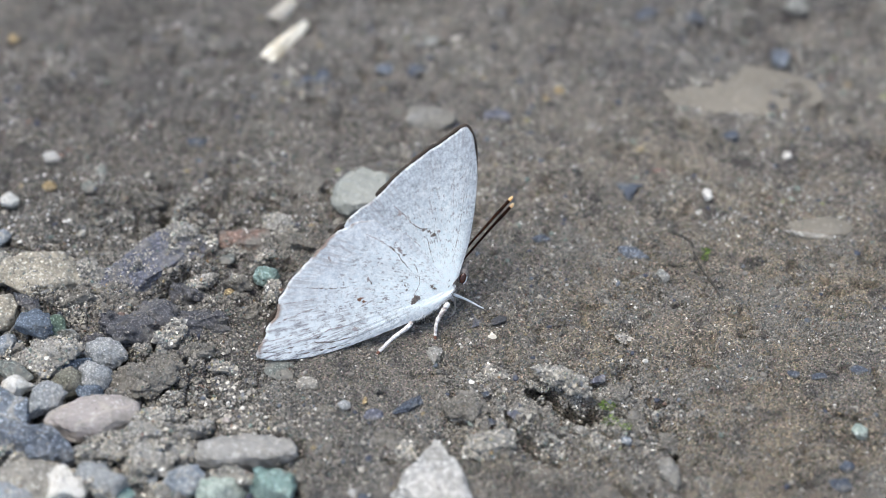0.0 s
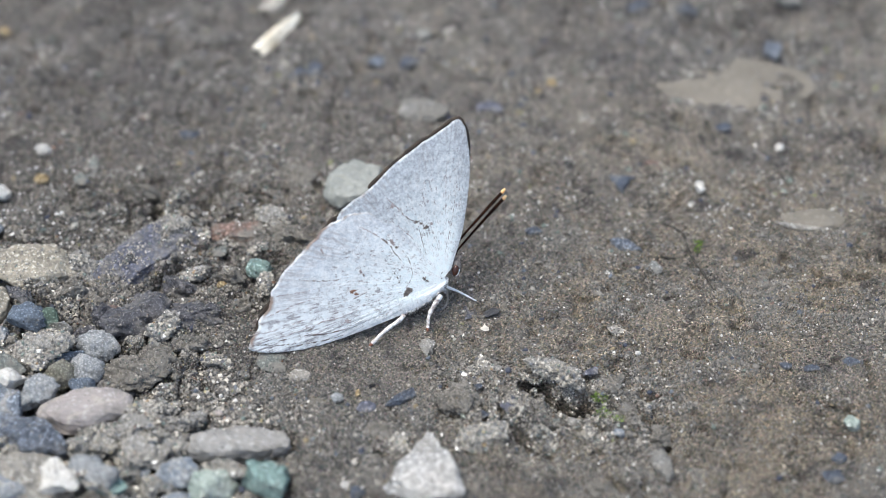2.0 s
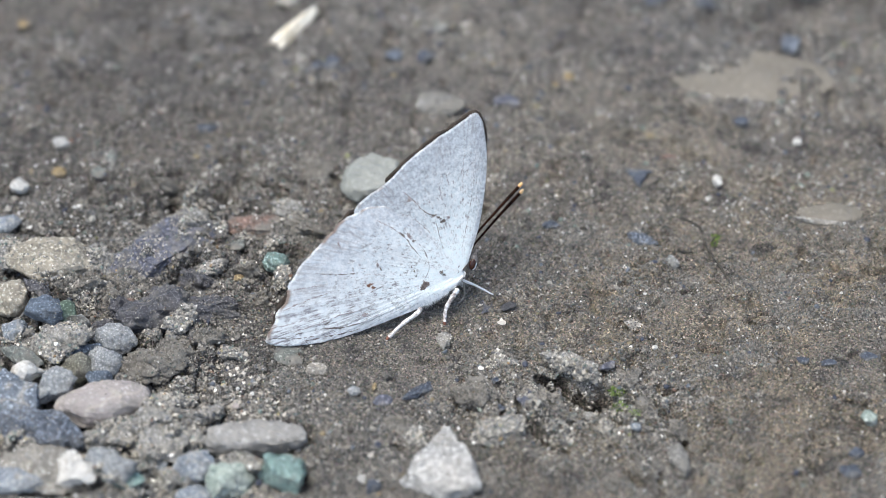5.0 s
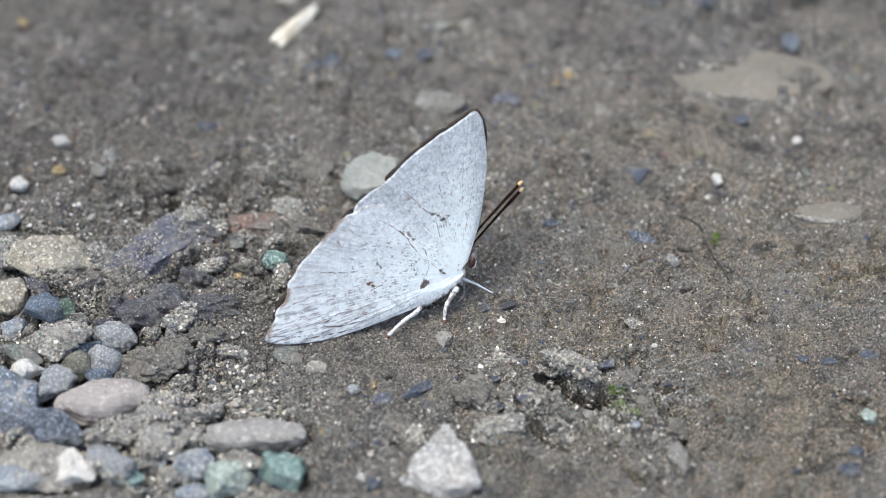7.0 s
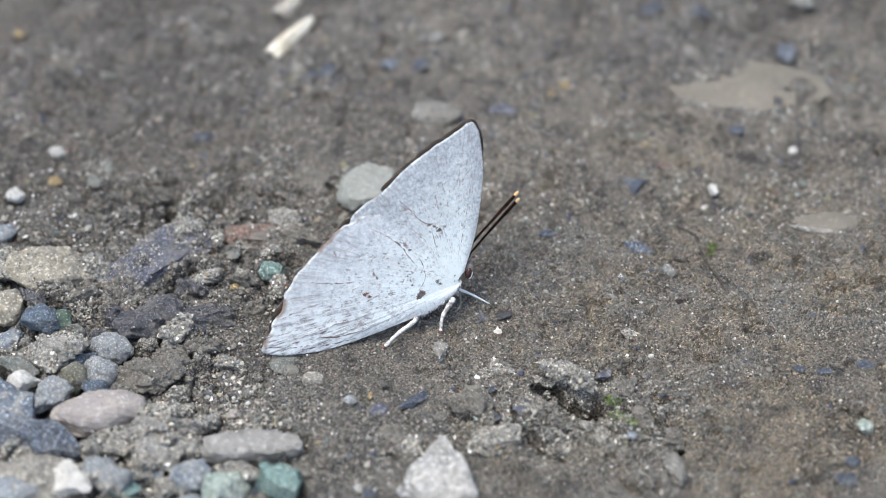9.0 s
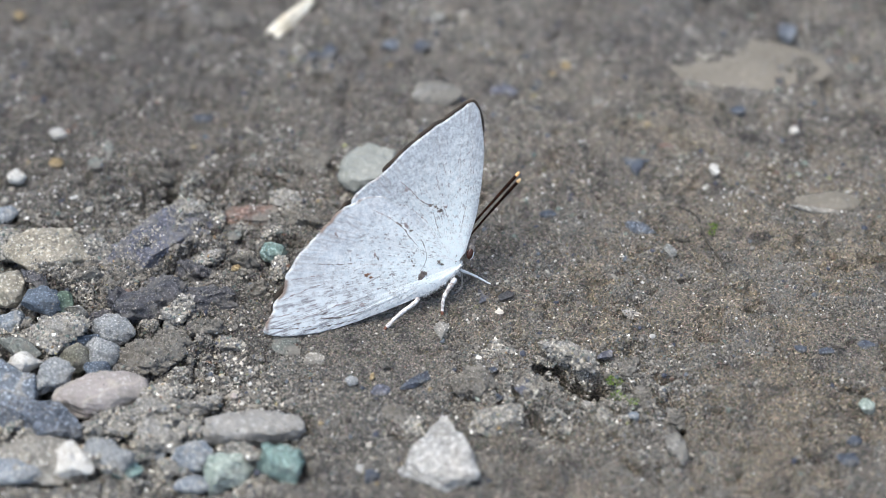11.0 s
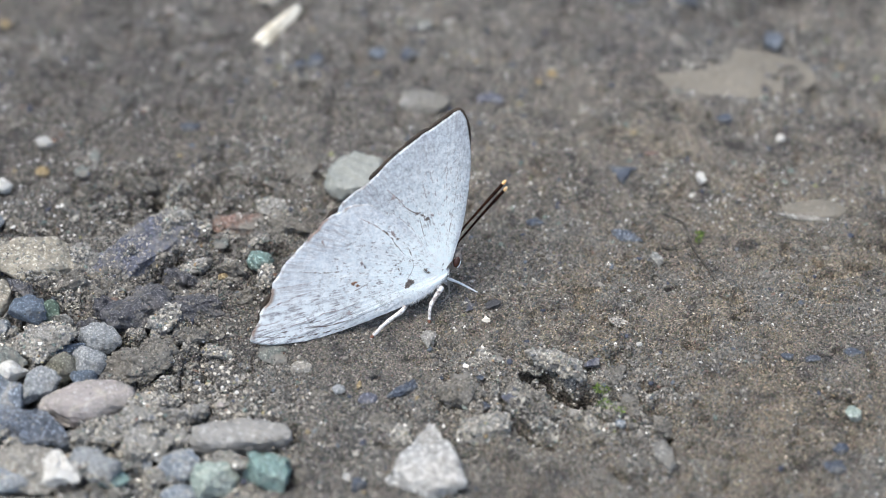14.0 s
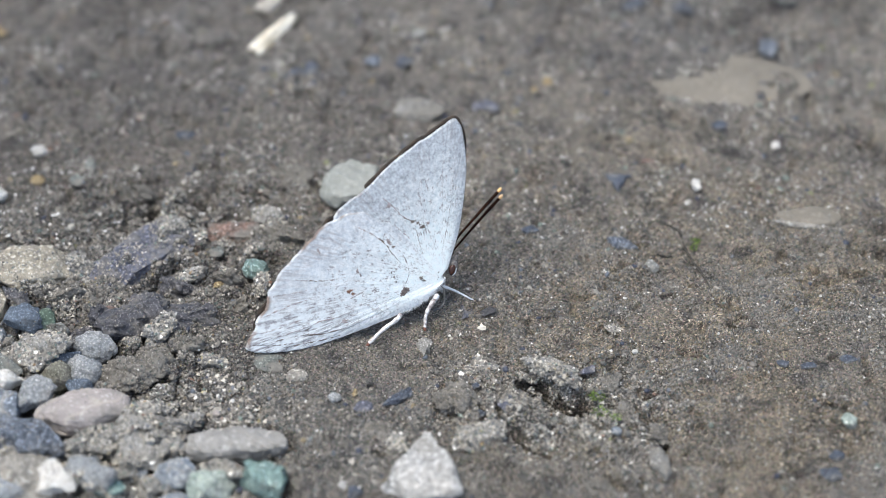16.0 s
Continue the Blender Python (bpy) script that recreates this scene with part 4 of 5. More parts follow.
stone("pebble", "small white chip on the soil", -22.3, -27.3, 0.9, 0.5, 0.4, 10, WHITE, 0.6, 0.2, 150)
stone("pebble", "small ochre sliver on the soil", -9.3, -25.6, 0.6, 1.3, 0.5, -10, OCHRE, 0.5, 0.25, 151)
stone("pebble", "pale blue pebble on the soil", 24.4, -31.9, 1.2, 1.0, 0.9, 0, BLUEGREY, 0.4, 0.2, 152)
stone("pebble", "small dark blue chip in the soil", 11.1, -33.5, 1.2, 0.9, 0.5, 0, BLUE, 0.6, 0.3, 153)
stone("pebble", "small orange grain on the soil", 7.0, -34.7, 0.8, 0.7, 0.5, 0, OCHRE, 0.3, 0.2, 154)
stone("clod", "small pale clump of sand in the hollow", 18.6, -28.6, 1.5, 1.3, 0.8, 0, SAND, 0.5, 0.2, 155)
stone("pebble", "grey flake lying in the hollow", 16.4, -28.8, 1.5, 0.9, 0.4, 15, GREYGREEN, 0.5, 0.3, 156)
stone("pebble", "small dark blue chip in the soil", 50.4, -21.1, 2.0, 1.0, 0.5, 0, BLUE, 0.6, 0.5, 157)
stone("pebble", "glassy pale grain on the soil", 27.8, -18.3, 0.8, 0.7, 0.6, 0, WHITE, 0.5, 0.2, 158)
stone("clod", "raised crusty lump of dried silt", 22.1, -40.0, 3.6, 2.4, 1.4, 0, MUDSTONE, 0.5, 0.35, 160)
stone("clod", "crumbly lump of pale sandy soil", -36.0, 5.6, 3.6, 3.4, 2.4, 60, SAND, 0.5, 0.35, 161)
stone("clod", "crumbly lump of pale sandy soil", -33.1, -3.4, 5.2, 2.4, 1.8, 25, SAND, 0.5, 0.35, 162)
stone("clod", "crumbly lump of pale sandy soil", -49.5, -0.7, 4.2, 3.2, 2.4, 40, SAND, 0.5, 0.3, 163)
stone("clod", "crumbly lump of pale sandy soil", -60.0, -1.5, 4.6, 4.4, 2.2, 0, SAND, 0.5, 0.35, 164)
stone("pebble", "small rusty red stone in the soil", -42.9, -10.0, 1.8, 2.4, 1.0, 0, RED, 0.5, 0.3, 165)
stone("pebble", "pale green flake by a reddish clod", -29.4, 2.0, 2.2, 2.6, 0.7, -30, GREYGREEN, 0.5, 0.35, 166)
stone("pebble", "small dark blue chip in the soil", -19.7, 39.8, 2.2, 1.8, 0.9, 0, BLUE, 0.7, 0.35, 167)
stone("pebble", "small yellowish grain in the soil", 16.5, 36.2, 1.0, 0.9, 0.6, 0, OCHRE, 0.4, 0.3, 168)

build_ground()


# ---- loose grit ----
def scatter(name, label, places, radii, mat, flat=0.75, seed=3, chips=False, level=1):
    """Angular grains, each turned and stretched its own way, in one mesh."""
    r = np.random.default_rng(seed)
    co, fa = SPLINTER if level == 0 else CHIP if chips else BALLS[level]
    n = len(places)
    q = r.normal(size=(n, 4))
    q /= np.linalg.norm(q, axis=1)[:, None]
    a, b, c, d = q.T
    rot = np.stack([np.stack([1 - 2 * (c * c + d * d), 2 * (b * c - a * d), 2 * (b * d + a * c)], -1),
                    np.stack([2 * (b * c + a * d), 1 - 2 * (b * b + d * d), 2 * (c * d - a * b)], -1),
                    np.stack([2 * (b * d - a * c), 2 * (c * d + a * b), 1 - 2 * (b * b + c * c)], -1)], 1)
    shape = r.uniform(0.55, 1.25, (n, 1, 3)) * co[None] * (1 + (r.uniform(-0.2, 0.2, (n, len(co), 1)) if level < 2 else 0.12 * np.sin(co @ r.normal(size=(3, n)) * 3).T[..., None]))
    pts = np.einsum("nij,nkj->nki", rot, shape)
    pts[:, :, 2] *= flat
    pts = pts * radii[:, None, None] + places[:, None, :]
    faces = (fa[None] + (np.arange(n) * len(co))[:, None, None]).reshape(-1, 3)
    ob = mesh_object(name, pts.reshape(-1, 3), faces, mat, smooth=False)
    return tagged(ob, label, "grit", kind="stuff")


def grit_places(n, seed, dense, lo, hi, tail, lift=0.25, stony=False, area=(-0.079, 0.081, -0.047, 0.07)):
    """Places and radii on the soil: more and coarser where it is gravelly."""
    r = np.random.default_rng(seed)
    x, y = r.uniform(area[0], area[1], n * 5), r.uniform(area[2], area[3], n * 5)
    g = rough_soil(x, y)
    clump = 0.5 + 0.5 * value_noise(x, y, 0.007, 21) + 0.35 * value_noise(x, y, 0.0022, 22)
    likely = np.clip(0.05 + 0.5 * np.clip(1.15 * clump - 0.18, 0, 1.2) ** 2 + dense * g, 0.03, 1)
    if stony:
        likely = np.clip(blob(x, y, -50, -30, 26, 17) * 1.4 + blob(x, y, -30, -38, 16, 7) * 0.6 + blob(x, y, -38, 3, 7, 6) * 0.5 - 0.25, 0, 1) * np.clip(0.1 + 1.2 * clump, 0, 1)
    keep = r.random(len(x)) < likely * (1 - 0.95 * hole(x, y)) * (1 - 0.9 * crack(x, y)) * np.clip(1 - hollow(x, y) / MM, 0.15, 1)
    x, y, g = x[keep][:n], y[keep][:n], g[keep][:n]
    rad = (lo + (hi - lo) * r.random(len(x)) ** tail) * (1 + 0.5 * g) * MM
    return np.stack([x, y, surface(x, y) + rad * lift], -1), rad


def hole_sand(n, seed):
    """Loose grains that crumbled round the small hole."""
    r = np.random.default_rng(seed)
    x, y = r.normal(17, 6.5, n * 2) * MM, r.normal(-27.5, 4.5, n * 2) * MM
    clump = 0.35 + 0.9 * value_noise(x, y, 0.004, 23) + 0.4 * value_noise(x, y, 0.0015, 24)
    keep = r.random(len(x)) < np.clip(clump, 0.06, 1) * (1 - 0.95 * hole(x, y))
    x, y = x[keep][:n], y[keep][:n]
    rad = (0.06 + 0.16 * r.random(len(x)) ** 1.8) * MM
    return np.stack([x, y, height(x, y) + rad * 0.35], -1), rad


scatter("sand", "fine pale and dark sand grains strewn over the soil", *grit_places(60000, 11, 0.4, 0.07, 0.26, 2.2), GRAIN, 0.8, 4, True)
scatter("sand", "fine pale and dark sand grains strewn round the butterfly", *grit_places(130000, 15, 0.2, 0.055, 0.17, 1.6, 0.35, False, (-0.06, 0.062, -0.045, 0.008)), GRAIN, 0.9, 8, True, 0)
scatter("grit", "coarse mixed-colour grit strewn over the soil", *grit_places(1300, 12, 0.6, 0.18, 0.5, 3.0, -0.1), GRAIN, 0.55, 5, False, 2)
scatter("coloured_grit", "small blue, ochre and pale stones sunk in the soil", *grit_places(1900, 17, 0.1, 0.18, 0.6, 2.4, -0.2, False, (-0.079, 0.081, 0.008, 0.07)), COLOUR_GRAIN, 0.7, 10, False, 2)
scatter("soil_crumbs", "small crumbs of dried silt lying on the soil", *grit_places(2800, 41, 0.5, 0.14, 0.45, 2.4, 0.4, False, (-0.062, 0.064, -0.046, 0.03)), CRUMB, 0.75, 14, False, 1)
# Added pale grains: glints of the far soil put into their colour.
scatter("glint_grit", "tiny pale grains coloured to stand in for glints on the damp soil", *grit_places(5000, 38, 0.1, 0.07, 0.19, 2.0, 0.5, False, (-0.079, 0.081, 0.004, 0.07)), GLINT_GRAIN, 0.9, 13, False, 1)
scatter("coloured_grit", "small yellow, red, blue and pale grains lying in the soil", *grit_places(900, 37, 0.1, 0.14, 0.42, 2.2, 0.0, False, (-0.06, 0.064, -0.045, 0.008)), COLOUR_GRAIN, 0.8, 12, False, 2)
# More white grains, added in place of sparkling highlights.
scatter("glint_grit", "scattered white grains that stand in for glints off the soil", *grit_places(900, 16, 0.2, 0.12, 0.3, 2.8, 0.3), WHITE, 0.8, 9, False, 1)
scatter("sand", "pale loose sand round the small hole", *hole_sand(6000, 28), PALE_GRAIN, 0.9, 20, True, 0)
scatter("gravel_sand", "pale coarse sand lying between the gravel stones", *grit_places(60000, 13, 1.0, 0.08, 0.34, 2.4, 0.3, True), PALE_GRAIN, 0.8, 7, True)


def clinging_places(seed, per_mm2, mats, lo, hi):
    """Grains stuck to the stones: a few on clean ones, a whole crust on the lumps of soil."""
    r = np.random.default_rng(seed)
    spots, rads = [], []
    for m, p, fa, mat, w in DUSTED:
        if w < 2.2 or mat not in mats:
            continue
        q = p @ np.array(m.to_3x3()).T + np.array(m.translation)
        tri = q[fa]
        nrm = np.cross(tri[:, 1] - tri[:, 0], tri[:, 2] - tri[:, 0])
        area = np.linalg.norm(nrm, axis=1) / 2
        up = nrm[:, 2] / (2 * area + 1e-12)
        want = area / MM**2 * per_mm2 * np.clip(up + 0.4, 0, 1) * np.clip(0.6 + 1.2 * noise3(tri.mean(1), 0.003, 31), 0.05, 2)
        pick = np.repeat(np.arange(len(fa)), r.poisson(want))
        spots.append(np.einsum("nk,nkj->nj", r.dirichlet((1, 1, 1), len(pick)), tri[pick]))
        rads.append((lo + (hi - lo) * r.random(len(pick)) ** 2) * MM)
    return np.concatenate(spots), np.concatenate(rads)


scatter("dust", "sand grains clinging to the stones", *clinging_places(14, 1.3, [None], 0.06, 0.17), GRAIN, 1.0, 6, True)
scatter("crumbs", "crust of pale sand grains on the sandy soil lumps", *clinging_places(24, 26, [SAND], 0.09, 0.36), PALE_GRAIN, 1.0, 16, True)
scatter("crumbs", "patches of pale sand on the muddy blue slab", *clinging_places(30, 16, [BLUESLAB], 0.08, 0.26), PALE_GRAIN, 1.0, 22, True)
scatter("crumbs", "pale sand grains clinging to the broad muddy stones", *clinging_places(26, 6, [TAN, GREYTAN], 0.07, 0.24), PALE_GRAIN, 1.0, 18, True)
scatter("crumbs", "pale sand grains clinging to the slate", *clinging_places(27, 2.2, [SLATE], 0.06, 0.18), PALE_GRAIN, 1.0, 19, True)
scatter("crumbs", "crust of grey sand grains on the soil lumps", *clinging_places(25, 16, [MUDSTONE], 0.06, 0.22), GRAIN, 1.0, 17, True)
scatter("crumbs", "scattered sand grains on the dark damp soil lumps", *clinging_places(29, 5, [DARKMUD, RED], 0.06, 0.22), GRAIN, 1.0, 21, True)


def heap_places(rows, seed):
    """Grains piled up in crumbly mounds: middle, width, depth, height, turn and the grains' least and greatest radius, in millimetres."""
    r = np.random.default_rng(seed)
    spots, rads = [], []
    for cx, cy, w, d, h, turn, lo, hi in rows:
        n = int(0.75 * w * d / (lo + 0.31 * (hi - lo)) ** 2)
        a, e = r.uniform(0, 2 * math.pi, n), np.sqrt(r.random(n))
        e = e * (0.8 + 0.35 * value_noise(np.cos(a) + cx, np.sin(a) + cy, 0.6, seed))
        c, s = math.cos(radians(turn)), math.sin(radians(turn))
        u, v = e * np.cos(a) * w / 2, e * np.sin(a) * d / 2
        x, y = (cx + u * c - v * s) * MM, (cy + u * s + v * c) * MM
        lumps = np.clip(0.75 + 0.7 * value_noise(x, y, 0.0016, seed + 1), 0.1, 1.5)
        z = height(x, y) + hole(x, y) * 6.5 * MM + h * MM * np.sqrt(np.clip(1 - e * e, 0, 1)) * lumps * r.uniform(0.55, 1.0, n) ** 0.5
        spots.append(np.stack([x, y, z], -1))
        rads.append((lo + (hi - lo) * r.random(n) ** 2.2) * MM)
    return np.concatenate(spots), np.concatenate(rads)


HEAPS_HOLE = [
    (13.42, -22.4, 4.5, 1.5, 1.3, -12, 0.09, 0.2),
    (15.32, -21.7, 3.0, 1.5, 1.2, -20, 0.09, 0.2),
    (18.22, -23.9, 3.6, 2.0, 1.9, -25, 0.1, 0.22),
    (16.72, -24.5, 1.8, 1.0, 1.2, -40, 0.1, 0.2),
    (19.12, -27.7, 1.8, 1.5, 0.8, 0, 0.1, 0.22),
    (6.92, -33.2, 4.6, 2.2, 1.0, 25, 0.12, 0.26),
    (4.82, -34.5, 2.6, 1.8, 0.9, 10, 0.12, 0.24),
    (14.92, -32.0, 5.0, 4.0, 0.5, 0, 0.1, 0.26),
    (21.52, -31.9, 4.5, 3.0, 0.5, 0, 0.1, 0.26),
    (6.02, -20.8, 3.0, 1.6, 0.4, 0, 0.08, 0.18),
]
HEAPS_SLAB = [
    (-35.68, 12.0, 3.2, 5.0, 1.9, -20, 0.12, 0.28),
    (-37.08, 8.6, 3.0, 3.4, 1.5, 0, 0.12, 0.28),
    (-31.58, 5.2, 3.0, 3.6, 1.5, -30, 0.12, 0.28),
    (-33.18, -3.4, 7.5, 2.6, 1.4, 22, 0.11, 0.26),
    (-22.88, -6.8, 3.0, 2.4, 1.2, 0, 0.1, 0.24),
    (-27.88, -1.8, 4.0, 1.8, 0.9, 10, 0.1, 0.24),
    (-41.18, -1.9, 4.0, 1.3, 2.2, 20, 0.1, 0.24),
    (-36.78, 1.5, 2.2, 1.2, 2.2, 30, 0.1, 0.24),
    (-24.18, 1.4, 5.0, 2.4, 1.0, 8, 0.1, 0.25),
    (-28.18, 3.2, 3.0, 1.6, 0.8, 0, 0.1, 0.24),
    (-22.08, 6.1, 3.4, 2.0, 0.7, 20, 0.1, 0.24),
]
HEAPS_WEST = [
    (-52.58, -18.3, 6.0, 3.6, 1.3, 0, 0.11, 0.26),
    (-57.98, -17.5, 4.6, 2.0, 1.0, 0, 0.12, 0.26),
    (-48.98, -8.7, 5.0, 4.0, 1.3, 0, 0.12, 0.3),
    (-54.08, -5.4, 7.0, 4.0, 1.0, 0, 0.1, 0.24),
    (-59.28, -1.7, 5.0, 4.4, 1.2, 0, 0.12, 0.28),
    (-39.38, -15.9, 4.2, 2.2, 1.1, -10, 0.1, 0.24),
    (-36.68, -15.8, 2.6, 1.4, 0.9, -10, 0.1, 0.24),
    (-36.48, -25.9, 5.0, 3.0, 1.1, 20, 0.11, 0.26),
    (-34.68, -28.9, 3.0, 2.2, 1.3, 40, 0.11, 0.26),
    (-39.38, -32.3, 8.0, 4.0, 1.5, 20, 0.14, 0.36),
]
HEAPS_GRAVEL = [
    (-43.38, -35.5, 5.0, 3.0, 1.2, 0, 0.14, 0.36),
    (-34.28, -33.1, 6.0, 4.0, 1.3, 0, 0.14, 0.36),
    (-37.28, -39.2, 6.0, 3.6, 1.3, 0, 0.15, 0.38),
    (-46.08, -37.3, 4.0, 2.2, 1.0, 0, 0.14, 0.36),
    (-25.98, -37.2, 6.5, 2.4, 1.0, -12, 0.13, 0.32),
    (-54.98, -34.8, 4.0, 3.0, 1.4, 0, 0.14, 0.36),
    (-49.28, -39.6, 5.0, 3.0, 1.0, 0, 0.14, 0.36),
    (-39.78, -41.9, 6.0, 3.0, 1.2, 0, 0.15, 0.38),
    (-18.98, -35.1, 3.0, 2.0, 0.7, 0, 0.12, 0.28),
    (-30.68, -37.7, 3.0, 2.4, 1.0, 0, 0.14, 0.34),
    (-42.98, -32.4, 5.0, 3.0, 1.4, 10, 0.15, 0.4),
    (-35.78, -35.6, 5.0, 3.0, 1.4, 0, 0.15, 0.4),
    (-32.58, -40.1, 3.5, 2.4, 1.2, 0, 0.15, 0.4),
    (-43.18, -40.2, 4.0, 2.6, 1.2, 0, 0.15, 0.4),
    (-52.68, -35.7, 4.0, 2.0, 1.2, 0, 0.15, 0.38),
    (-39.38, -35.7, 4.0, 3.0, 1.4, 30, 0.15, 0.4),
]
scatter("crumbs", "crumbly mounds of pale sand round the small hole", *heap_places(HEAPS_HOLE, 61), PALE_GRAIN, 0.9, 31, True)
scatter("crumbs", "crumbly mounds of pale sand round the muddy slab", *heap_places(HEAPS_SLAB, 62), PALE_GRAIN, 0.9, 32, True)
scatter("crumbs", "crumbly mounds of pale sand between the pebbles", *heap_places(HEAPS_WEST, 63), PALE_GRAIN, 0.9, 33, True)
scatter("crumbs", "coarse pale sand heaped among the gravel stones", *heap_places(HEAPS_GRAVEL, 64), PALE_GRAIN, 0.9, 34, True)

# ---- the butterfly ----
# Wing space: the wing root, the way from the tail to the root, and the way up the leaning wing.
ROOT = Vector((2.017, -9.487, 6.0)) * MM
WU, WV = Vector((0.92829, 0.34269, 0.14438)), Vector((-0.26912, 0.35115, 0.89681))
WN = Vector((0.25663, -0.87135, 0.41819))
WINGS = Matrix.Translation(ROOT) @ Matrix((WU, WV, WN)).transposed().to_4x4()
butterfly = new("butterfly")
butterfly.matrix_basis = pose(0, -0.0125, 0)
tagged(butterfly, "silvery-white butterfly with closed wings standing on damp soil", "butterfly")
HOME = butterfly.matrix_basis.inverted()


def spline(pts, count):
    """An even run of places along a smooth line through the given ones."""
    p = np.asarray(pts, float)
    p = np.concatenate([[2 * p[0] - p[1]], p, [2 * p[-1] - p[-2]]])
    out = []
    for i in range(1, len(p) - 2):
        for t in np.linspace(0, 1, 24, endpoint=False):
            a, b, c, d = p[i - 1], p[i], p[i + 1], p[i + 2]
            out.append(0.5 * (2 * b + (c - a) * t + (2 * a - 5 * b + 4 * c - d) * t * t + (3 * b - a - 3 * c + d) * t**3))
    out = np.array(out + [p[-2]])
    run = np.concatenate([[0], np.cumsum(np.linalg.norm(np.diff(out, axis=0), axis=1))])
    at = np.linspace(0, run[-1], count)
    return np.stack([np.interp(at, run, out[:, k]) for k in range(out.shape[1])], -1)


def wing(name, label, root, rim, lift, veins, mat, bulge=0.5, fray=0.07, seed=1):
    """A thin wing spread like a fan from its root to its rim, with raised veins and a worn edge; millimetres in wing space."""
    ns, nr = 220, 44
    edge = spline(rim, ns)
    s = np.linspace(0, 1, ns)
    wear = fray * (value_noise(s, 0 * s, 0.02, seed) + 0.7 * value_noise(s, 0 * s, 0.007, seed + 1))
    out = edge - np.array(root)
    out = out * (1 + wear / np.maximum(np.linalg.norm(out, axis=1), 2))[:, None]
    r = np.linspace(0.0, 1, nr) ** 0.85
    S, Rr = np.meshgrid(s, r)
    xy = np.array(root) + Rr[..., None] * out[None]
    z = lift * np.clip(Rr * 3.5, 0, 1) * (0.35 + 0.65 * np.clip(S / 0.35, 0, 1)) + bulge * np.sin(np.pi * np.clip(Rr, 0, 1)) * np.sin(np.pi * S)
    z = z + 0.06 * value_noise(S * 0.9, Rr * 0.14, 0.05, seed + 2) * Rr + 0.012 * value_noise(S * 3.0, Rr * 0.3, 0.05, seed + 3) * Rr
    for v, size in veins:
        size = size * 0.4
        z = z + size * np.exp(-((S - v) / 0.007) ** 2) * np.clip(Rr * 3 - 0.5, 0, 1) * (1 - 0.6 * Rr)
        z = z - size * 0.6 * np.exp(-((S - v - 0.018) / 0.012) ** 2) * Rr
    front = np.concatenate([xy, z[..., None]], -1).reshape(-1, 3)
    back = front - np.array([0, 0, 0.14])
    f = grid_faces(nr, ns)
    rim_i = np.concatenate([np.arange(nr) * ns, (nr - 1) * ns + np.arange(ns), (np.arange(nr) * ns + ns - 1)[::-1]])
    n = len(front)
    side = np.stack([rim_i[:-1], rim_i[1:], rim_i[1:] + n, rim_i[:-1] + n], -1)
    uv = np.tile(np.stack([S, Rr], -1).reshape(-1, 2), (2, 1))
    ob = mesh_object(name, np.concatenate([front, back]) * MM, np.concatenate([f, f[:, ::-1] + n, side]), mat, butterfly, True, label, uv)
    ob.matrix_basis = HOME @ WINGS
    return ob


def patch(name, parent, pts, widths, lift, mat, seed):
    """A thin ragged streak or spot of rubbed scales lying on a wing; millimetres in wing space."""
    line = spline(pts, 90)
    t = np.linspace(0, 1, 90)
    wd = np.interp(t, np.linspace(0, 1, len(widths)), widths)
    way = np.gradient(line, axis=0)
    way /= np.linalg.norm(way, axis=1)[:, None] + 1e-9
    across = np.stack([-way[:, 1], way[:, 0]], -1)
    a = wd * np.clip(0.5 + 1.3 * value_noise(t, 0 * t, 0.07, seed), 0, 2)
    b = wd * np.clip(0.5 + 1.3 * value_noise(t, 0 * t, 0.06, seed + 1), 0, 2)
    rows = [line + across * (a * k)[:, None] if k > 0 else line + across * (b * k)[:, None] for k in (-1, -0.5, 0, 0.5, 1)]
    z = np.array([on(lift, a, b) for a, b in line])
    z = np.convolve(np.pad(z, 3, mode="edge"), np.ones(7) / 7, "valid")
    co = np.concatenate([np.column_stack([q, z + dz]) for q, dz in zip(rows, (-0.03, 0.0, 0.004, 0.0, -0.03))])
    ob = mesh_object(name, co * MM, grid_faces(5, 90), mat, parent)
    return ob


def tube(name, parent, pts, radii, mat, label="", space=None, sides=12, steps=40, bumps=0.0, seed=1):
    """A round tapering limb through the given places, in millimetres; space: wing space or the world."""
    line = spline(pts, steps) * MM
    t = np.linspace(0, 1, steps)
    rad = np.interp(t, np.linspace(0, 1, len(radii)), radii) * MM
    rad = rad * (1 + bumps * value_noise(t, 0 * t, 0.06, seed))
    rad[0] *= 0.35
    rad[-1] *= 0.35
    way = np.gradient(line, axis=0)
    way /= np.linalg.norm(way, axis=1)[:, None]
    a = np.cross(way, [0.31, 0.2, 0.93])
    a /= np.linalg.norm(a, axis=1)[:, None]
    b = np.cross(way, a)
    ang = np.linspace(0, 2 * np.pi, sides, endpoint=False)
    ring = line[:, None] + rad[:, None, None] * (np.cos(ang)[None, :, None] * a[:, None] + np.sin(ang)[None, :, None] * b[:, None])
    ob = mesh_object(name, ring.reshape(-1, 3), grid_faces(steps, sides, True), mat, parent, True, label)
    if parent == butterfly:
        ob.matrix_basis = HOME @ (space or Matrix())
    return ob


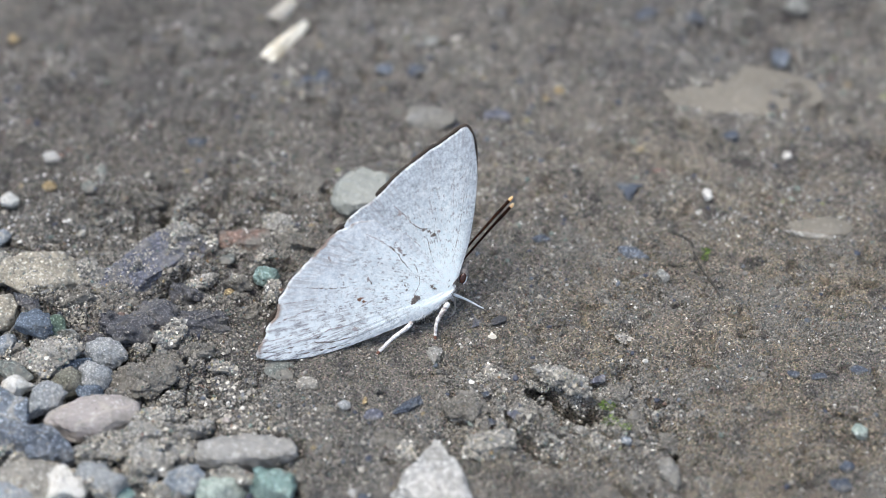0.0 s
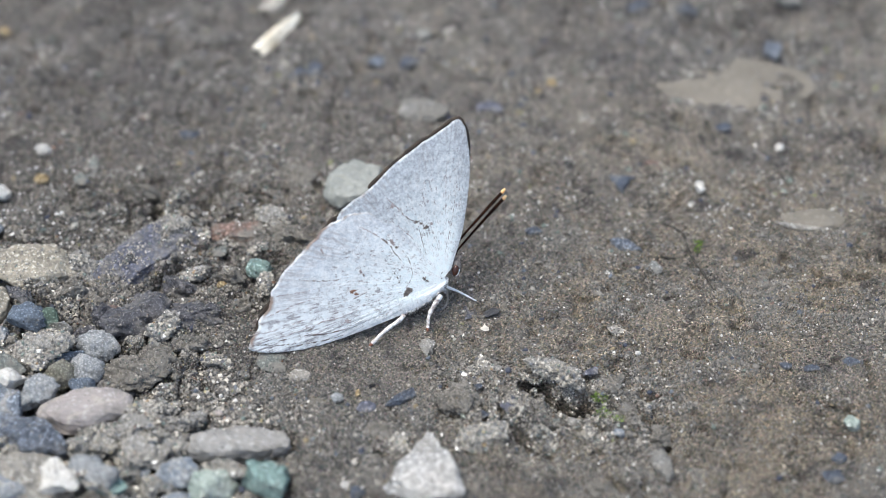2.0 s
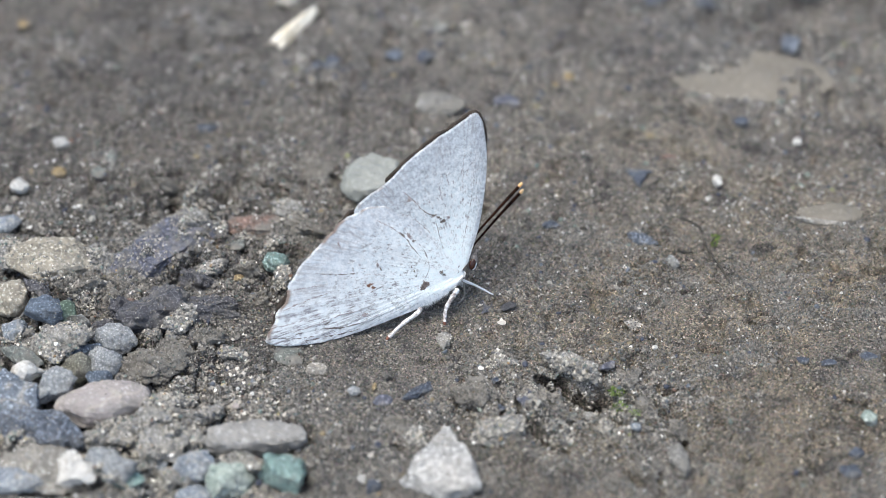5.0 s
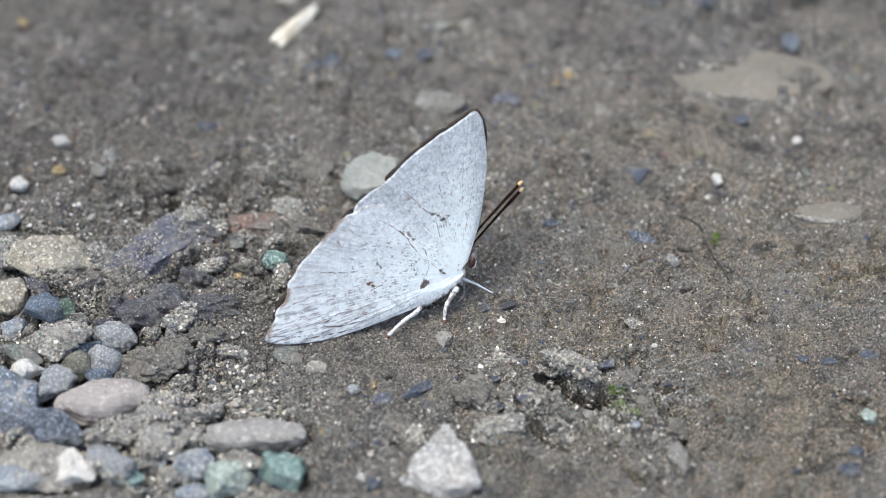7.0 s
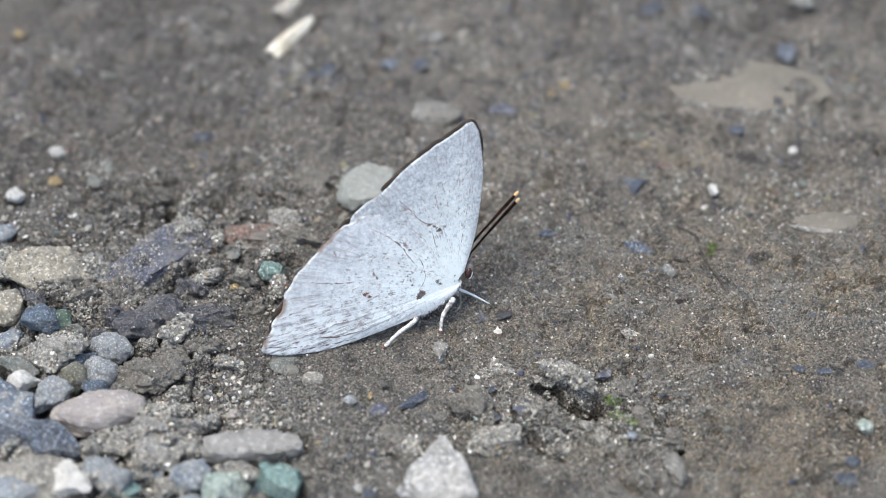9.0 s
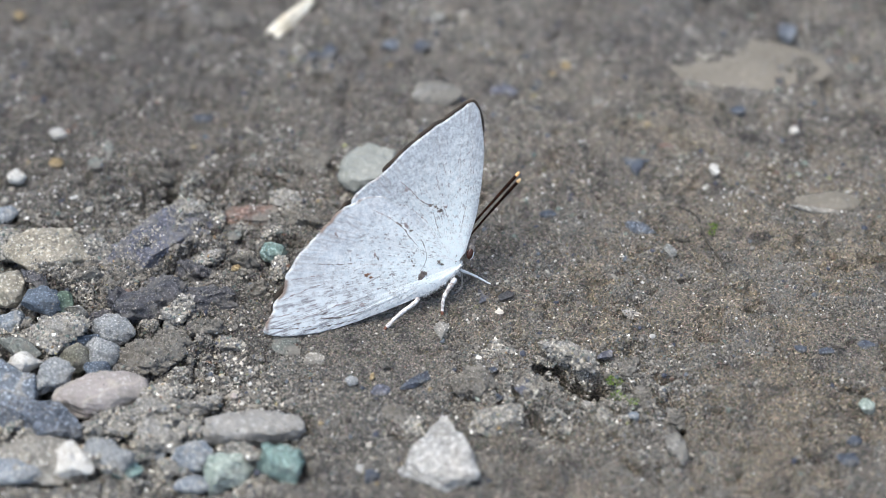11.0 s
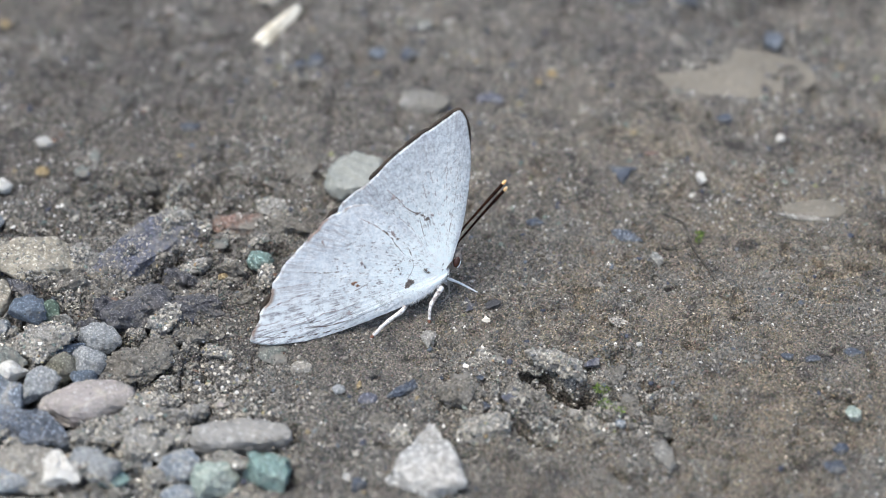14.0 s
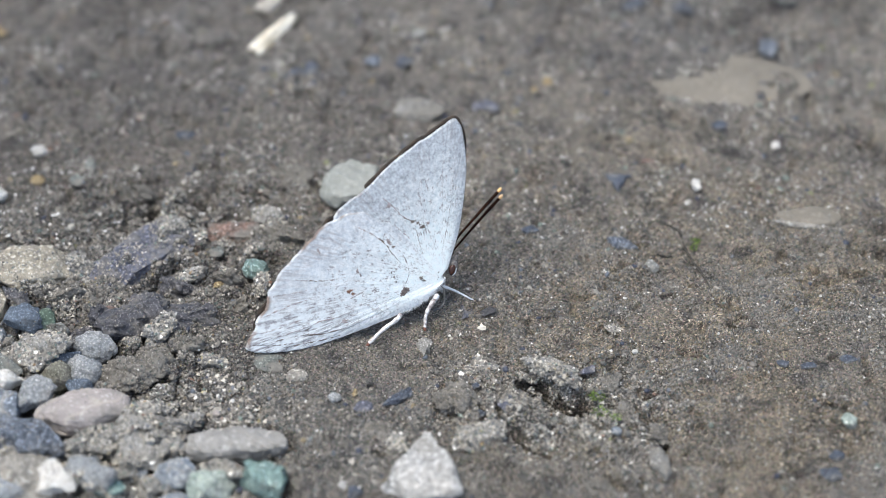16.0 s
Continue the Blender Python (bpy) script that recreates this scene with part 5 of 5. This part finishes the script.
def lump(name, parent, centre, radii, mat, label="", space=None, turn=0.0, rag=0.06, seed=1):
    """A rounded body part, in millimetres."""
    co, fa = BALLS[4]
    p = co * (1 + rag * noise3(co, 0.35, seed) + rag * 0.6 * noise3(co, 0.12, seed + 1))[:, None] * np.array(radii) * MM
    c, s = math.cos(radians(turn)), math.sin(radians(turn))
    p = p @ np.array([[c, s, 0], [-s, c, 0], [0, 0, 1]]) + np.array(centre) * MM
    ob = mesh_object(name, p, fa, mat, parent, True, label)
    if parent == butterfly:
        ob.matrix_basis = HOME @ (space or Matrix())
    return ob


FORE_RIM = [(1.2, 0.8), (4.3, 5.7), (6.85, 11.6), (7.85, 14.9), (8.35, 18.3), (8.3, 19.6), (7.7, 20.5), (4.9, 19.7), (1.1, 18.7), (-2.8, 17.2), (-5.9, 15.6), (-9.0, 14.6), (-11.4, 13.2), (-11.0, 10.0), (-7.0, 4.5)]
HIND_RIM = [(-1.3, 1.2), (-2.4, 4.0), (-3.1, 7.4), (-5.6, 11.2), (-8.6, 13.1), (-11.85, 12.95), (-14.3, 12.1), (-16.95, 10.6), (-19.7, 8.9), (-21.5, 7.7), (-22.4, 6.7), (-23.7, 4.7), (-25.2, 3.5), (-26.4, 1.8), (-27.75, 0.15), (-25.1, -1.5), (-21.0, -2.65), (-16.8, -3.05), (-12.4, -3.1), (-8.7, -2.95), (-5.6, -2.75), (-3.2, -2.35), (-1.2, -1.65)]
FAR_RIM = [(1.2, 0.8), (4.0, 5.7), (6.9, 11.6), (8.15, 14.8), (8.75, 17.0), (8.8, 19.3), (8.25, 20.45), (7.25, 20.6), (5.06, 19.9), (1.32, 18.95), (-2.47, 17.45), (-6.0, 15.5), (-5.2, 14.2), (-4.0, 9.0)]
fore = wing("forewing", "silvery-white forewing with brown flecks", (0.0, 0.0), FORE_RIM, 0.0, [(0.05, 0.1), (0.2, 0.1), (0.33, 0.1), (0.42, 0.08), (0.5, 0.1), (0.58, 0.08), (0.67, 0.08)], FOREWING, 0.15, 0.06, 40)
far = wing("forewing", "dark brown edge of the far forewing", (0.0, 0.0), FAR_RIM, -0.95, [(0.3, 0.1), (0.5, 0.1)], WING_DARK, 0.2, 0.1, 50)
hind = wing("hindwing", "silvery-white hindwing with brown streaks along the veins", (0.25, -0.55), HIND_RIM, 0.17,
            [(0.12, 0.06), (0.3, 0.09), (0.38, 0.09), (0.45, 0.1), (0.52, 0.12), (0.58, 0.12), (0.64, 0.14), (0.7, 0.14), (0.76, 0.12), (0.83, 0.1)], HINDWING, 0.2, 0.15, 60)
wing("hindwing", "brown-edged far hindwing", (0.25, -0.55), [(-2.2, 3.2), (-5.6, 10.6), (-8.4, 12.6), (-11.5, 13.2), (-13.4, 12.3), (-16.4, 9.9), (-19.2, 8.1), (-21.2, 6.7), (-22.7, 5.75), (-25.15, 3.45), (-26.4, 1.25), (-26.6, 0.0), (-24.0, -1.2), (-16.0, -2.4), (-8.0, -2.2)], -1.0, [(0.4, 0.08)], WING_DARK, 0.1, 0.12, 70)


def spot(parent, x, y, w, h, lift, mat, seed):
    """A ragged round spot of rubbed scales."""
    t = np.linspace(0, 2 * np.pi, 48, endpoint=False)
    rag = 1 + 0.45 * value_noise(np.cos(t), np.sin(t), 0.5, seed) + 0.4 * value_noise(np.cos(t), np.sin(t), 0.15, seed + 1)
    rings = [np.column_stack([x + w / 2 * k * rag * np.cos(t), y + h / 2 * k * rag * np.sin(t), np.full(48, lift + dz)]) for k, dz in ((0.02, 0.01), (0.5, 0.01), (0.9, 0.008), (1.0, -0.03))]
    mesh_object("spot", np.concatenate(rings) * MM, grid_faces(4, 48, True), mat, parent)


def on(ob, x, y):
    """How far a wing's face stands out at a place, in millimetres."""
    hit, at, _, _ = ob.ray_cast(Vector((x * MM, y * MM, 0.01)), Vector((0, 0, -1)))
    return at.z / MM + 0.02 if hit else 0.3


for ob, x, y, w, h, mat, seed in ((hind, -5.25, 0.05, 1.05, 0.95, SPOT, 3), (hind, -5.7, -0.25, 0.8, 0.6, SPOT, 4), (hind, -4.85, 0.05, 0.5, 0.5, SPOT, 5),
                                  (hind, -12.3, 2.9, 0.7, 0.55, RUST, 6), (hind, -12.0, 2.35, 0.55, 0.4, RUST, 7), (hind, -6.1, 2.5, 0.22, 0.5, SPOT, 8), (hind, -6.05, 1.75, 0.3, 0.28, SPOT, 9),
                                  (hind, -6.3, 3.2, 0.2, 0.3, SPOT, 21), (hind, -10.5, 5.2, 0.35, 0.7, FAINT, 22), (hind, -10.3, 4.4, 0.2, 0.5, SPOT, 23), (hind, -14.2, -1.0, 0.75, 0.5, FAINT, 24),
                                  (hind, -19.4, -0.3, 0.9, 0.2, SPOT, 25), (fore, -0.35, 7.8, 0.7, 0.4, SPOT, 26), (fore, -1.4, 9.0, 0.8, 0.35, SPOT, 27), (fore, -3.9, 12.2, 0.6, 0.7, FAINT, 28),
                                  (fore, 0.4, 8.0, 0.3, 0.4, FAINT, 29), (hind, -5.35, 7.5, 0.4, 0.9, FAINT, 30), (hind, -5.0, 6.6, 0.5, 0.4, SPOT, 31), (hind, -14.6, 9.8, 0.3, 0.9, FAINT, 32)):
    spot(ob, x, y, w, h, on(ob, x, y), mat, seed)
for ob, pts, widths, mat, seed in (
        (fore, [(-2.85, 1.2), (-2.55, 0.8), (-2.2, 0.3)], [0.12, 0.34, 0.1], SPOT, 8),
        (fore, [(-4.45, 13.7), (-3.4, 11.9), (-2.65, 10.25), (-1.55, 9.1)], [0.06, 0.1, 0.12, 0.14], FAINT, 11),
        (fore, [(-4.2, 13.2), (-3.3, 11.8), (-2.5, 10.0), (-1.2, 8.9)], [0.02, 0.05, 0.07, 0.1], SPOT, 12),
        (fore, [(-1.2, 8.9), (-0.8, 8.5), (-0.2, 7.55)], [0.06, 0.22, 0.12], SPOT, 13),
        (fore, [(-1.35, 8.4), (-1.45, 6.3), (-1.45, 4.05)], [0.03, 0.07, 0.03], SPOT, 14),
        (fore, [(-4.0, 9.4), (-3.1, 7.9), (-2.3, 6.3)], [0.04, 0.09, 0.04], FAINT, 15),
        (hind, [(-9.0, 11.2), (-7.6, 9.75), (-6.3, 8.1)], [0.04, 0.1, 0.12], FAINT, 16),
        (hind, [(-7.3, 9.4), (-6.15, 7.85), (-5.25, 5.5), (-4.25, 2.9)], [0.05, 0.13, 0.13, 0.16], SPOT, 17),
        (hind, [(-4.35, 5.9), (-3.95, 4.3), (-3.95, 2.6), (-4.55, 1.4), (-5.6, 0.5)], [0.04, 0.09, 0.05, 0.05, 0.04], SPOT, 18),
        (hind, [(-18.7, 7.05), (-15.95, 5.8), (-13.4, 5.05)], [0.03, 0.12, 0.04], SPOT, 19),
        (hind, [(-12.75, 1.75), (-11.5, 1.95), (-10.65, 2.05)], [0.03, 0.1, 0.04], SPOT, 20),
        (hind, [(-25.7, -0.05), (-21.1, -0.6), (-17.4, -1.6), (-14.3, -1.95)], [0.06, 0.1, 0.12, 0.04], SPOT, 33),
        (hind, [(-24.0, 0.2), (-20.9, 0.1), (-17.6, 0.2), (-14.5, -0.15)], [0.05, 0.12, 0.1, 0.05], FAINT, 34),
        (hind, [(-23.0, -1.55), (-19.2, -2.2), (-15.4, -2.75)], [0.06, 0.14, 0.04], SPOT, 35),
        (hind, [(-24.1, 3.6), (-21.3, 3.8), (-18.1, 3.8)], [0.05, 0.14, 0.05], FAINT, 36),
        (hind, [(-22.2, 5.85), (-19.3, 5.3), (-17.0, 4.95)], [0.05, 0.12, 0.05], FAINT, 37),
        (hind, [(-25.6, 1.6), (-22.3, 1.3), (-19.0, 1.4)], [0.05, 0.12, 0.04], FAINT, 38),
        (hind, [(-26.8, 0.4), (-24.5, -0.6), (-21.5, -1.4)], [0.06, 0.12, 0.06], SPOT, 39),
        (hind, [(-14.3, 5.2), (-12.0, 4.3), (-9.8, 3.2)], [0.03, 0.06, 0.03], FAINT, 40),
        (fore, [(2.6, 8.5), (3.9, 13.0), (5.6, 18.0)], [0.02, 0.05, 0.02], FAINT, 41),
        (fore, [(1.0, 3.2), (3.2, 7.5), (5.4, 12.5)], [0.02, 0.06, 0.02], SPOT, 43),
        (fore, [(-0.6, -0.2), (-0.4, 0.4), (0.0, 0.9)], [0.08, 0.2, 0.06], SPOT, 45)):
    patch("streak", ob, pts, widths, ob, mat, seed)

thorax = lump("thorax", butterfly, (-2.9, -1.3, -1.0), (3.7, 1.25, 1.25), FUR, "white furry thorax", WINGS, 18, 0.1, 3)
lump("abdomen", butterfly, (-9.5, -1.7, -0.6), (5.5, 0.9, 0.8), FUR, "white abdomen between the wings", WINGS, 4, 0.05, 5)


def fur(parent, count, seed):
    """Short tapering hairs along the underside of the thorax."""
    r = np.random.default_rng(seed)
    co, fa = [], []
    for i in range(count):
        t = r.uniform(-1, 1)
        base = np.array([-2.9 + 3.6 * t * 0.95, -1.3 + 1.1 * t - 1.0 * math.sqrt(max(0, 1 - t * t)), -1.0 + r.uniform(-0.4, 1.2)])
        way = np.array([-0.55 + r.normal() * 0.25, -0.6 + r.normal() * 0.2, 0.25 + r.normal() * 0.3])
        size = r.uniform(0.35, 0.8)
        side = np.cross(way, r.normal(size=3))
        side *= 0.035 / np.linalg.norm(side)
        up = np.cross(way, side)
        up *= 0.035 / np.linalg.norm(up)
        k = len(co)
        co += [base + side, base - side * 0.5 + up, base - side * 0.5 - up, base + way * size]
        fa += [(k, k + 1, k + 3), (k + 1, k + 2, k + 3), (k + 2, k, k + 3)]
    tagged(mesh_object("fur", np.array(co) * MM, fa, FUR, parent, True), kind="stuff")


fur(thorax, 900, 5)
head = lump("head", butterfly, (2.0, 0.55, -0.75), (0.8, 1.2, 0.8), HEADFUR, "brown and white head", WINGS, -25, 0.1, 7)
eye = lump("eye", head, (1.75, 0.35, -0.15), (0.46, 0.8, 0.45), EYEBALL, "glossy dark brown eye", None, -28, 0.0, 8)
tube("eye_ring", head, [(1.55, -0.45, -0.15), (2.0, -0.2, -0.2), (2.35, 0.45, -0.2), (2.5, 1.1, -0.3)], [0.1, 0.13, 0.13, 0.08], FUR, "white rim round the eye")
tube("palp", head, [(2.1, 0.9, -0.5), (2.75, 1.55, -0.5), (3.15, 2.2, -0.6)], [0.3, 0.32, 0.12], HEADFUR, "dark furry mouth feeler", bumps=0.3)
for base, tip, z in (((3.4, 4.05), (11.2, 8.75), -0.4), ((3.3, 2.85), (11.23, 7.55), -1.0)):
    feeler = tube("antenna", butterfly, [(2.4, 2.2, z), (base[0], base[1], z), ((base[0] + tip[0]) / 2 + 0.03, (base[1] + tip[1]) / 2 + 0.1, z), (*tip, z)],
                  [0.12, 0.14, 0.16, 0.19, 0.22, 0.2], ANTENNA, "dark brown antenna", WINGS, bumps=0.08)
    way = (np.array(tip) - base) / np.linalg.norm(np.array(tip) - base)
    tube("tip", feeler, [(*(np.array(tip) - way * 0.5), z), (*tip, z), (*(np.array(tip) + way * 0.25), z)], [0.22, 0.24, 0.14], TIP, "orange tip")


def leg(joints, radii, foot_from, label, foot=FOOT):
    limb = tube("leg", butterfly, joints, radii, FUR if foot == FUR else LEG, label, bumps=0.18, seed=int(abs(joints[0][0]) * 10))
    tube("foot", limb, foot_from, [0.2, 0.24, 0.15] if foot == FOOT else [0.11, 0.11, 0.06], foot, "reddish-brown foot" if foot == FOOT else "white foot")
    return limb


leg([(-3.3, -14.0, 3.6), (-3.9, -14.5, 3.0), (-5.75, -15.05, 1.6), (-7.7, -16.4, 0.3)], [0.3, 0.3, 0.28, 0.25, 0.24], [(-7.6, -16.3, 0.35), (-7.8, -16.5, 0.2), (-7.95, -16.65, 0.1)], "white hind leg with brown bands")
leg([(1.6, -10.7, 4.0), (1.2, -11.1, 3.4), (0.05, -12.3, 1.8), (-0.18, -13.6, 0.35)], [0.4, 0.36, 0.28, 0.24, 0.22], [(-0.2, -13.5, 0.4), (-0.17, -13.7, 0.25), (-0.1, -13.9, 0.1)], "white middle leg with brown bands")
leg([(2.3, -9.5, 4.3), (2.7, -9.2, 3.7), (4.0, -8.25, 2.0), (6.0, -8.2, 0.5)], [0.2, 0.17, 0.15, 0.12], [(5.7, -8.2, 0.7), (6.1, -8.2, 0.4), (6.5, -8.15, 0.12)], "slender white front leg", FUR)
leg([(-3.2, -12.4, 3.4), (-4.6, -10.8, 2.6), (-6.2, -9.6, 0.3)], [0.3, 0.28, 0.24], [(-6.1, -9.7, 0.35), (-6.3, -9.5, 0.2), (-6.5, -9.3, 0.08)], "white far hind leg")
leg([(1.4, -9.6, 3.6), (1.9, -8.0, 2.2), (2.3, -6.8, 0.3)], [0.3, 0.26, 0.22], [(2.3, -6.9, 0.35), (2.4, -6.7, 0.2), (2.5, -6.5, 0.08)], "white far middle leg")
tube("proboscis", butterfly, [(2.6, -9.0, 4.6), (2.45, -9.2, 3.0), (2.5, -9.4, 1.2), (2.0, -9.8, 0.4), (1.3, -10.0, 0.12)], [0.14, 0.14, 0.14, 0.13, 0.1], PROBOSCIS, "thin grey curved proboscis touching the soil")

# ---- plant scraps ----


def husk(x, y, size, width, turn, seed, mat, label):
    """A dry curled chip of husk: a thin trough with ragged ends."""
    u, v = np.meshgrid(np.linspace(-1, 1, 40), np.linspace(-1, 1, 24))
    w = width / 2 * (1 - 0.25 * np.abs(u) ** 4) * (0.85 - 0.25 * u) * (1 + 0.15 * value_noise(u, v, 0.5, seed))
    px, py = u * size / 2 * (1 + 0.08 * value_noise(v, u, 0.3, seed + 1)), v * w
    pz = 0.5 + 0.9 * (1 - v * v) * (0.6 + 0.4 * np.cos(u * 1.5)) + 0.15 * value_noise(u, v, 0.2, seed + 2)
    top = np.stack([px, py, pz], -1).reshape(-1, 3)
    low = top - [0, 0, 0.45]
    f = grid_faces(24, 40)
    ring = np.concatenate([np.arange(40), np.arange(24) * 40 + 39, (23 * 40 + np.arange(40))[::-1], (np.arange(24) * 40)[::-1]])
    side = np.stack([ring[:-1], ring[1:], ring[1:] + 960, ring[:-1] + 960], -1)
    ob = mesh_object("husk", np.concatenate([top, low]) * MM, np.concatenate([f, f[:, ::-1] + 960, side]), mat)
    ob.matrix_basis = pose(x * MM, y * MM, float(height(x * MM, y * MM)), 8, 0, turn)
    return tagged(ob, label, "husk", "husk scraps")


husk(-23.7, 48.3, 10.5, 2.6, 56, 3, HUSK, "dry cream-coloured scrap of husk on the soil")
husk(-24.5, 56.8, 6.0, 3.0, 62, 9, HUSK_GREY, "weathered grey-tan scrap of husk on the soil")


def soil_line(pts, lift):
    return [(x, y, float(height(x * MM, y * MM)) / MM + lift) for x, y in pts]


rootlet = new("rootlet")
rootlet.matrix_basis = Matrix()
tagged(rootlet, "thin dark branching rootlet lying on the soil", "twig")
tube("stem", rootlet, soil_line([(33.1, 7.9), (35.7, 5.3), (36.2, 1.9), (36.9, -0.9), (38.3, -3.9), (38.9, -6.5)], 0.2), [0.08, 0.16, 0.2, 0.18, 0.13, 0.06], TWIG, bumps=0.5, steps=60)
tube("branch", rootlet, soil_line([(32.2, 0.8), (33.9, 0.2), (36.2, 1.6)], 0.15), [0.14, 0.2, 0.15], TWIG, bumps=0.5)


def moss(x, y, size, count, seed):
    """A tuft of tiny pointed moss leaves on the soil."""
    r = np.random.default_rng(seed)
    co, fa = [], []
    for i in range(count):
        a, d = r.uniform(0, 2 * math.pi), size * math.sqrt(r.random())
        base = np.array([d * math.cos(a), d * math.sin(a) * 0.8, r.uniform(-0.05, 0.25)])
        way = np.array([math.cos(a) * 0.5, math.sin(a) * 0.5, 0.7]) + r.normal(size=3) * 0.4
        way *= r.uniform(0.25, 0.6) / np.linalg.norm(way)
        side = np.cross(way, r.normal(size=3))
        side *= 0.09 / np.linalg.norm(side)
        thick = np.cross(way, side)
        thick *= 0.03 / np.linalg.norm(thick)
        k = len(co)
        co += [base, base + way * 0.5 + side, base + way, base + way * 0.5 - side, base + way * 0.5 + thick]
        fa += [(k, k + 1, k + 4), (k + 1, k + 2, k + 4), (k + 2, k + 3, k + 4), (k + 3, k, k + 4), (k, k + 3, k + 1), (k + 1, k + 3, k + 2)]
    ob = mesh_object("moss", np.array(co) * MM, fa, MOSS, None, False)
    ob.matrix_basis = pose(x * MM, y * MM, float(height(x * MM, y * MM)) + 0.0001)
    tagged(ob, "tiny tuft of bright green moss on the soil", "moss", "moss tufts")


moss(22.4, -25.4, 0.9, 150, 2)
moss(22.6, -28.2, 0.9, 70, 3)
moss(24.4, -30.0, 0.6, 40, 6)
moss(37.7, 3.4, 0.7, 80, 4)
moss(37.6, 2.0, 0.5, 30, 5)
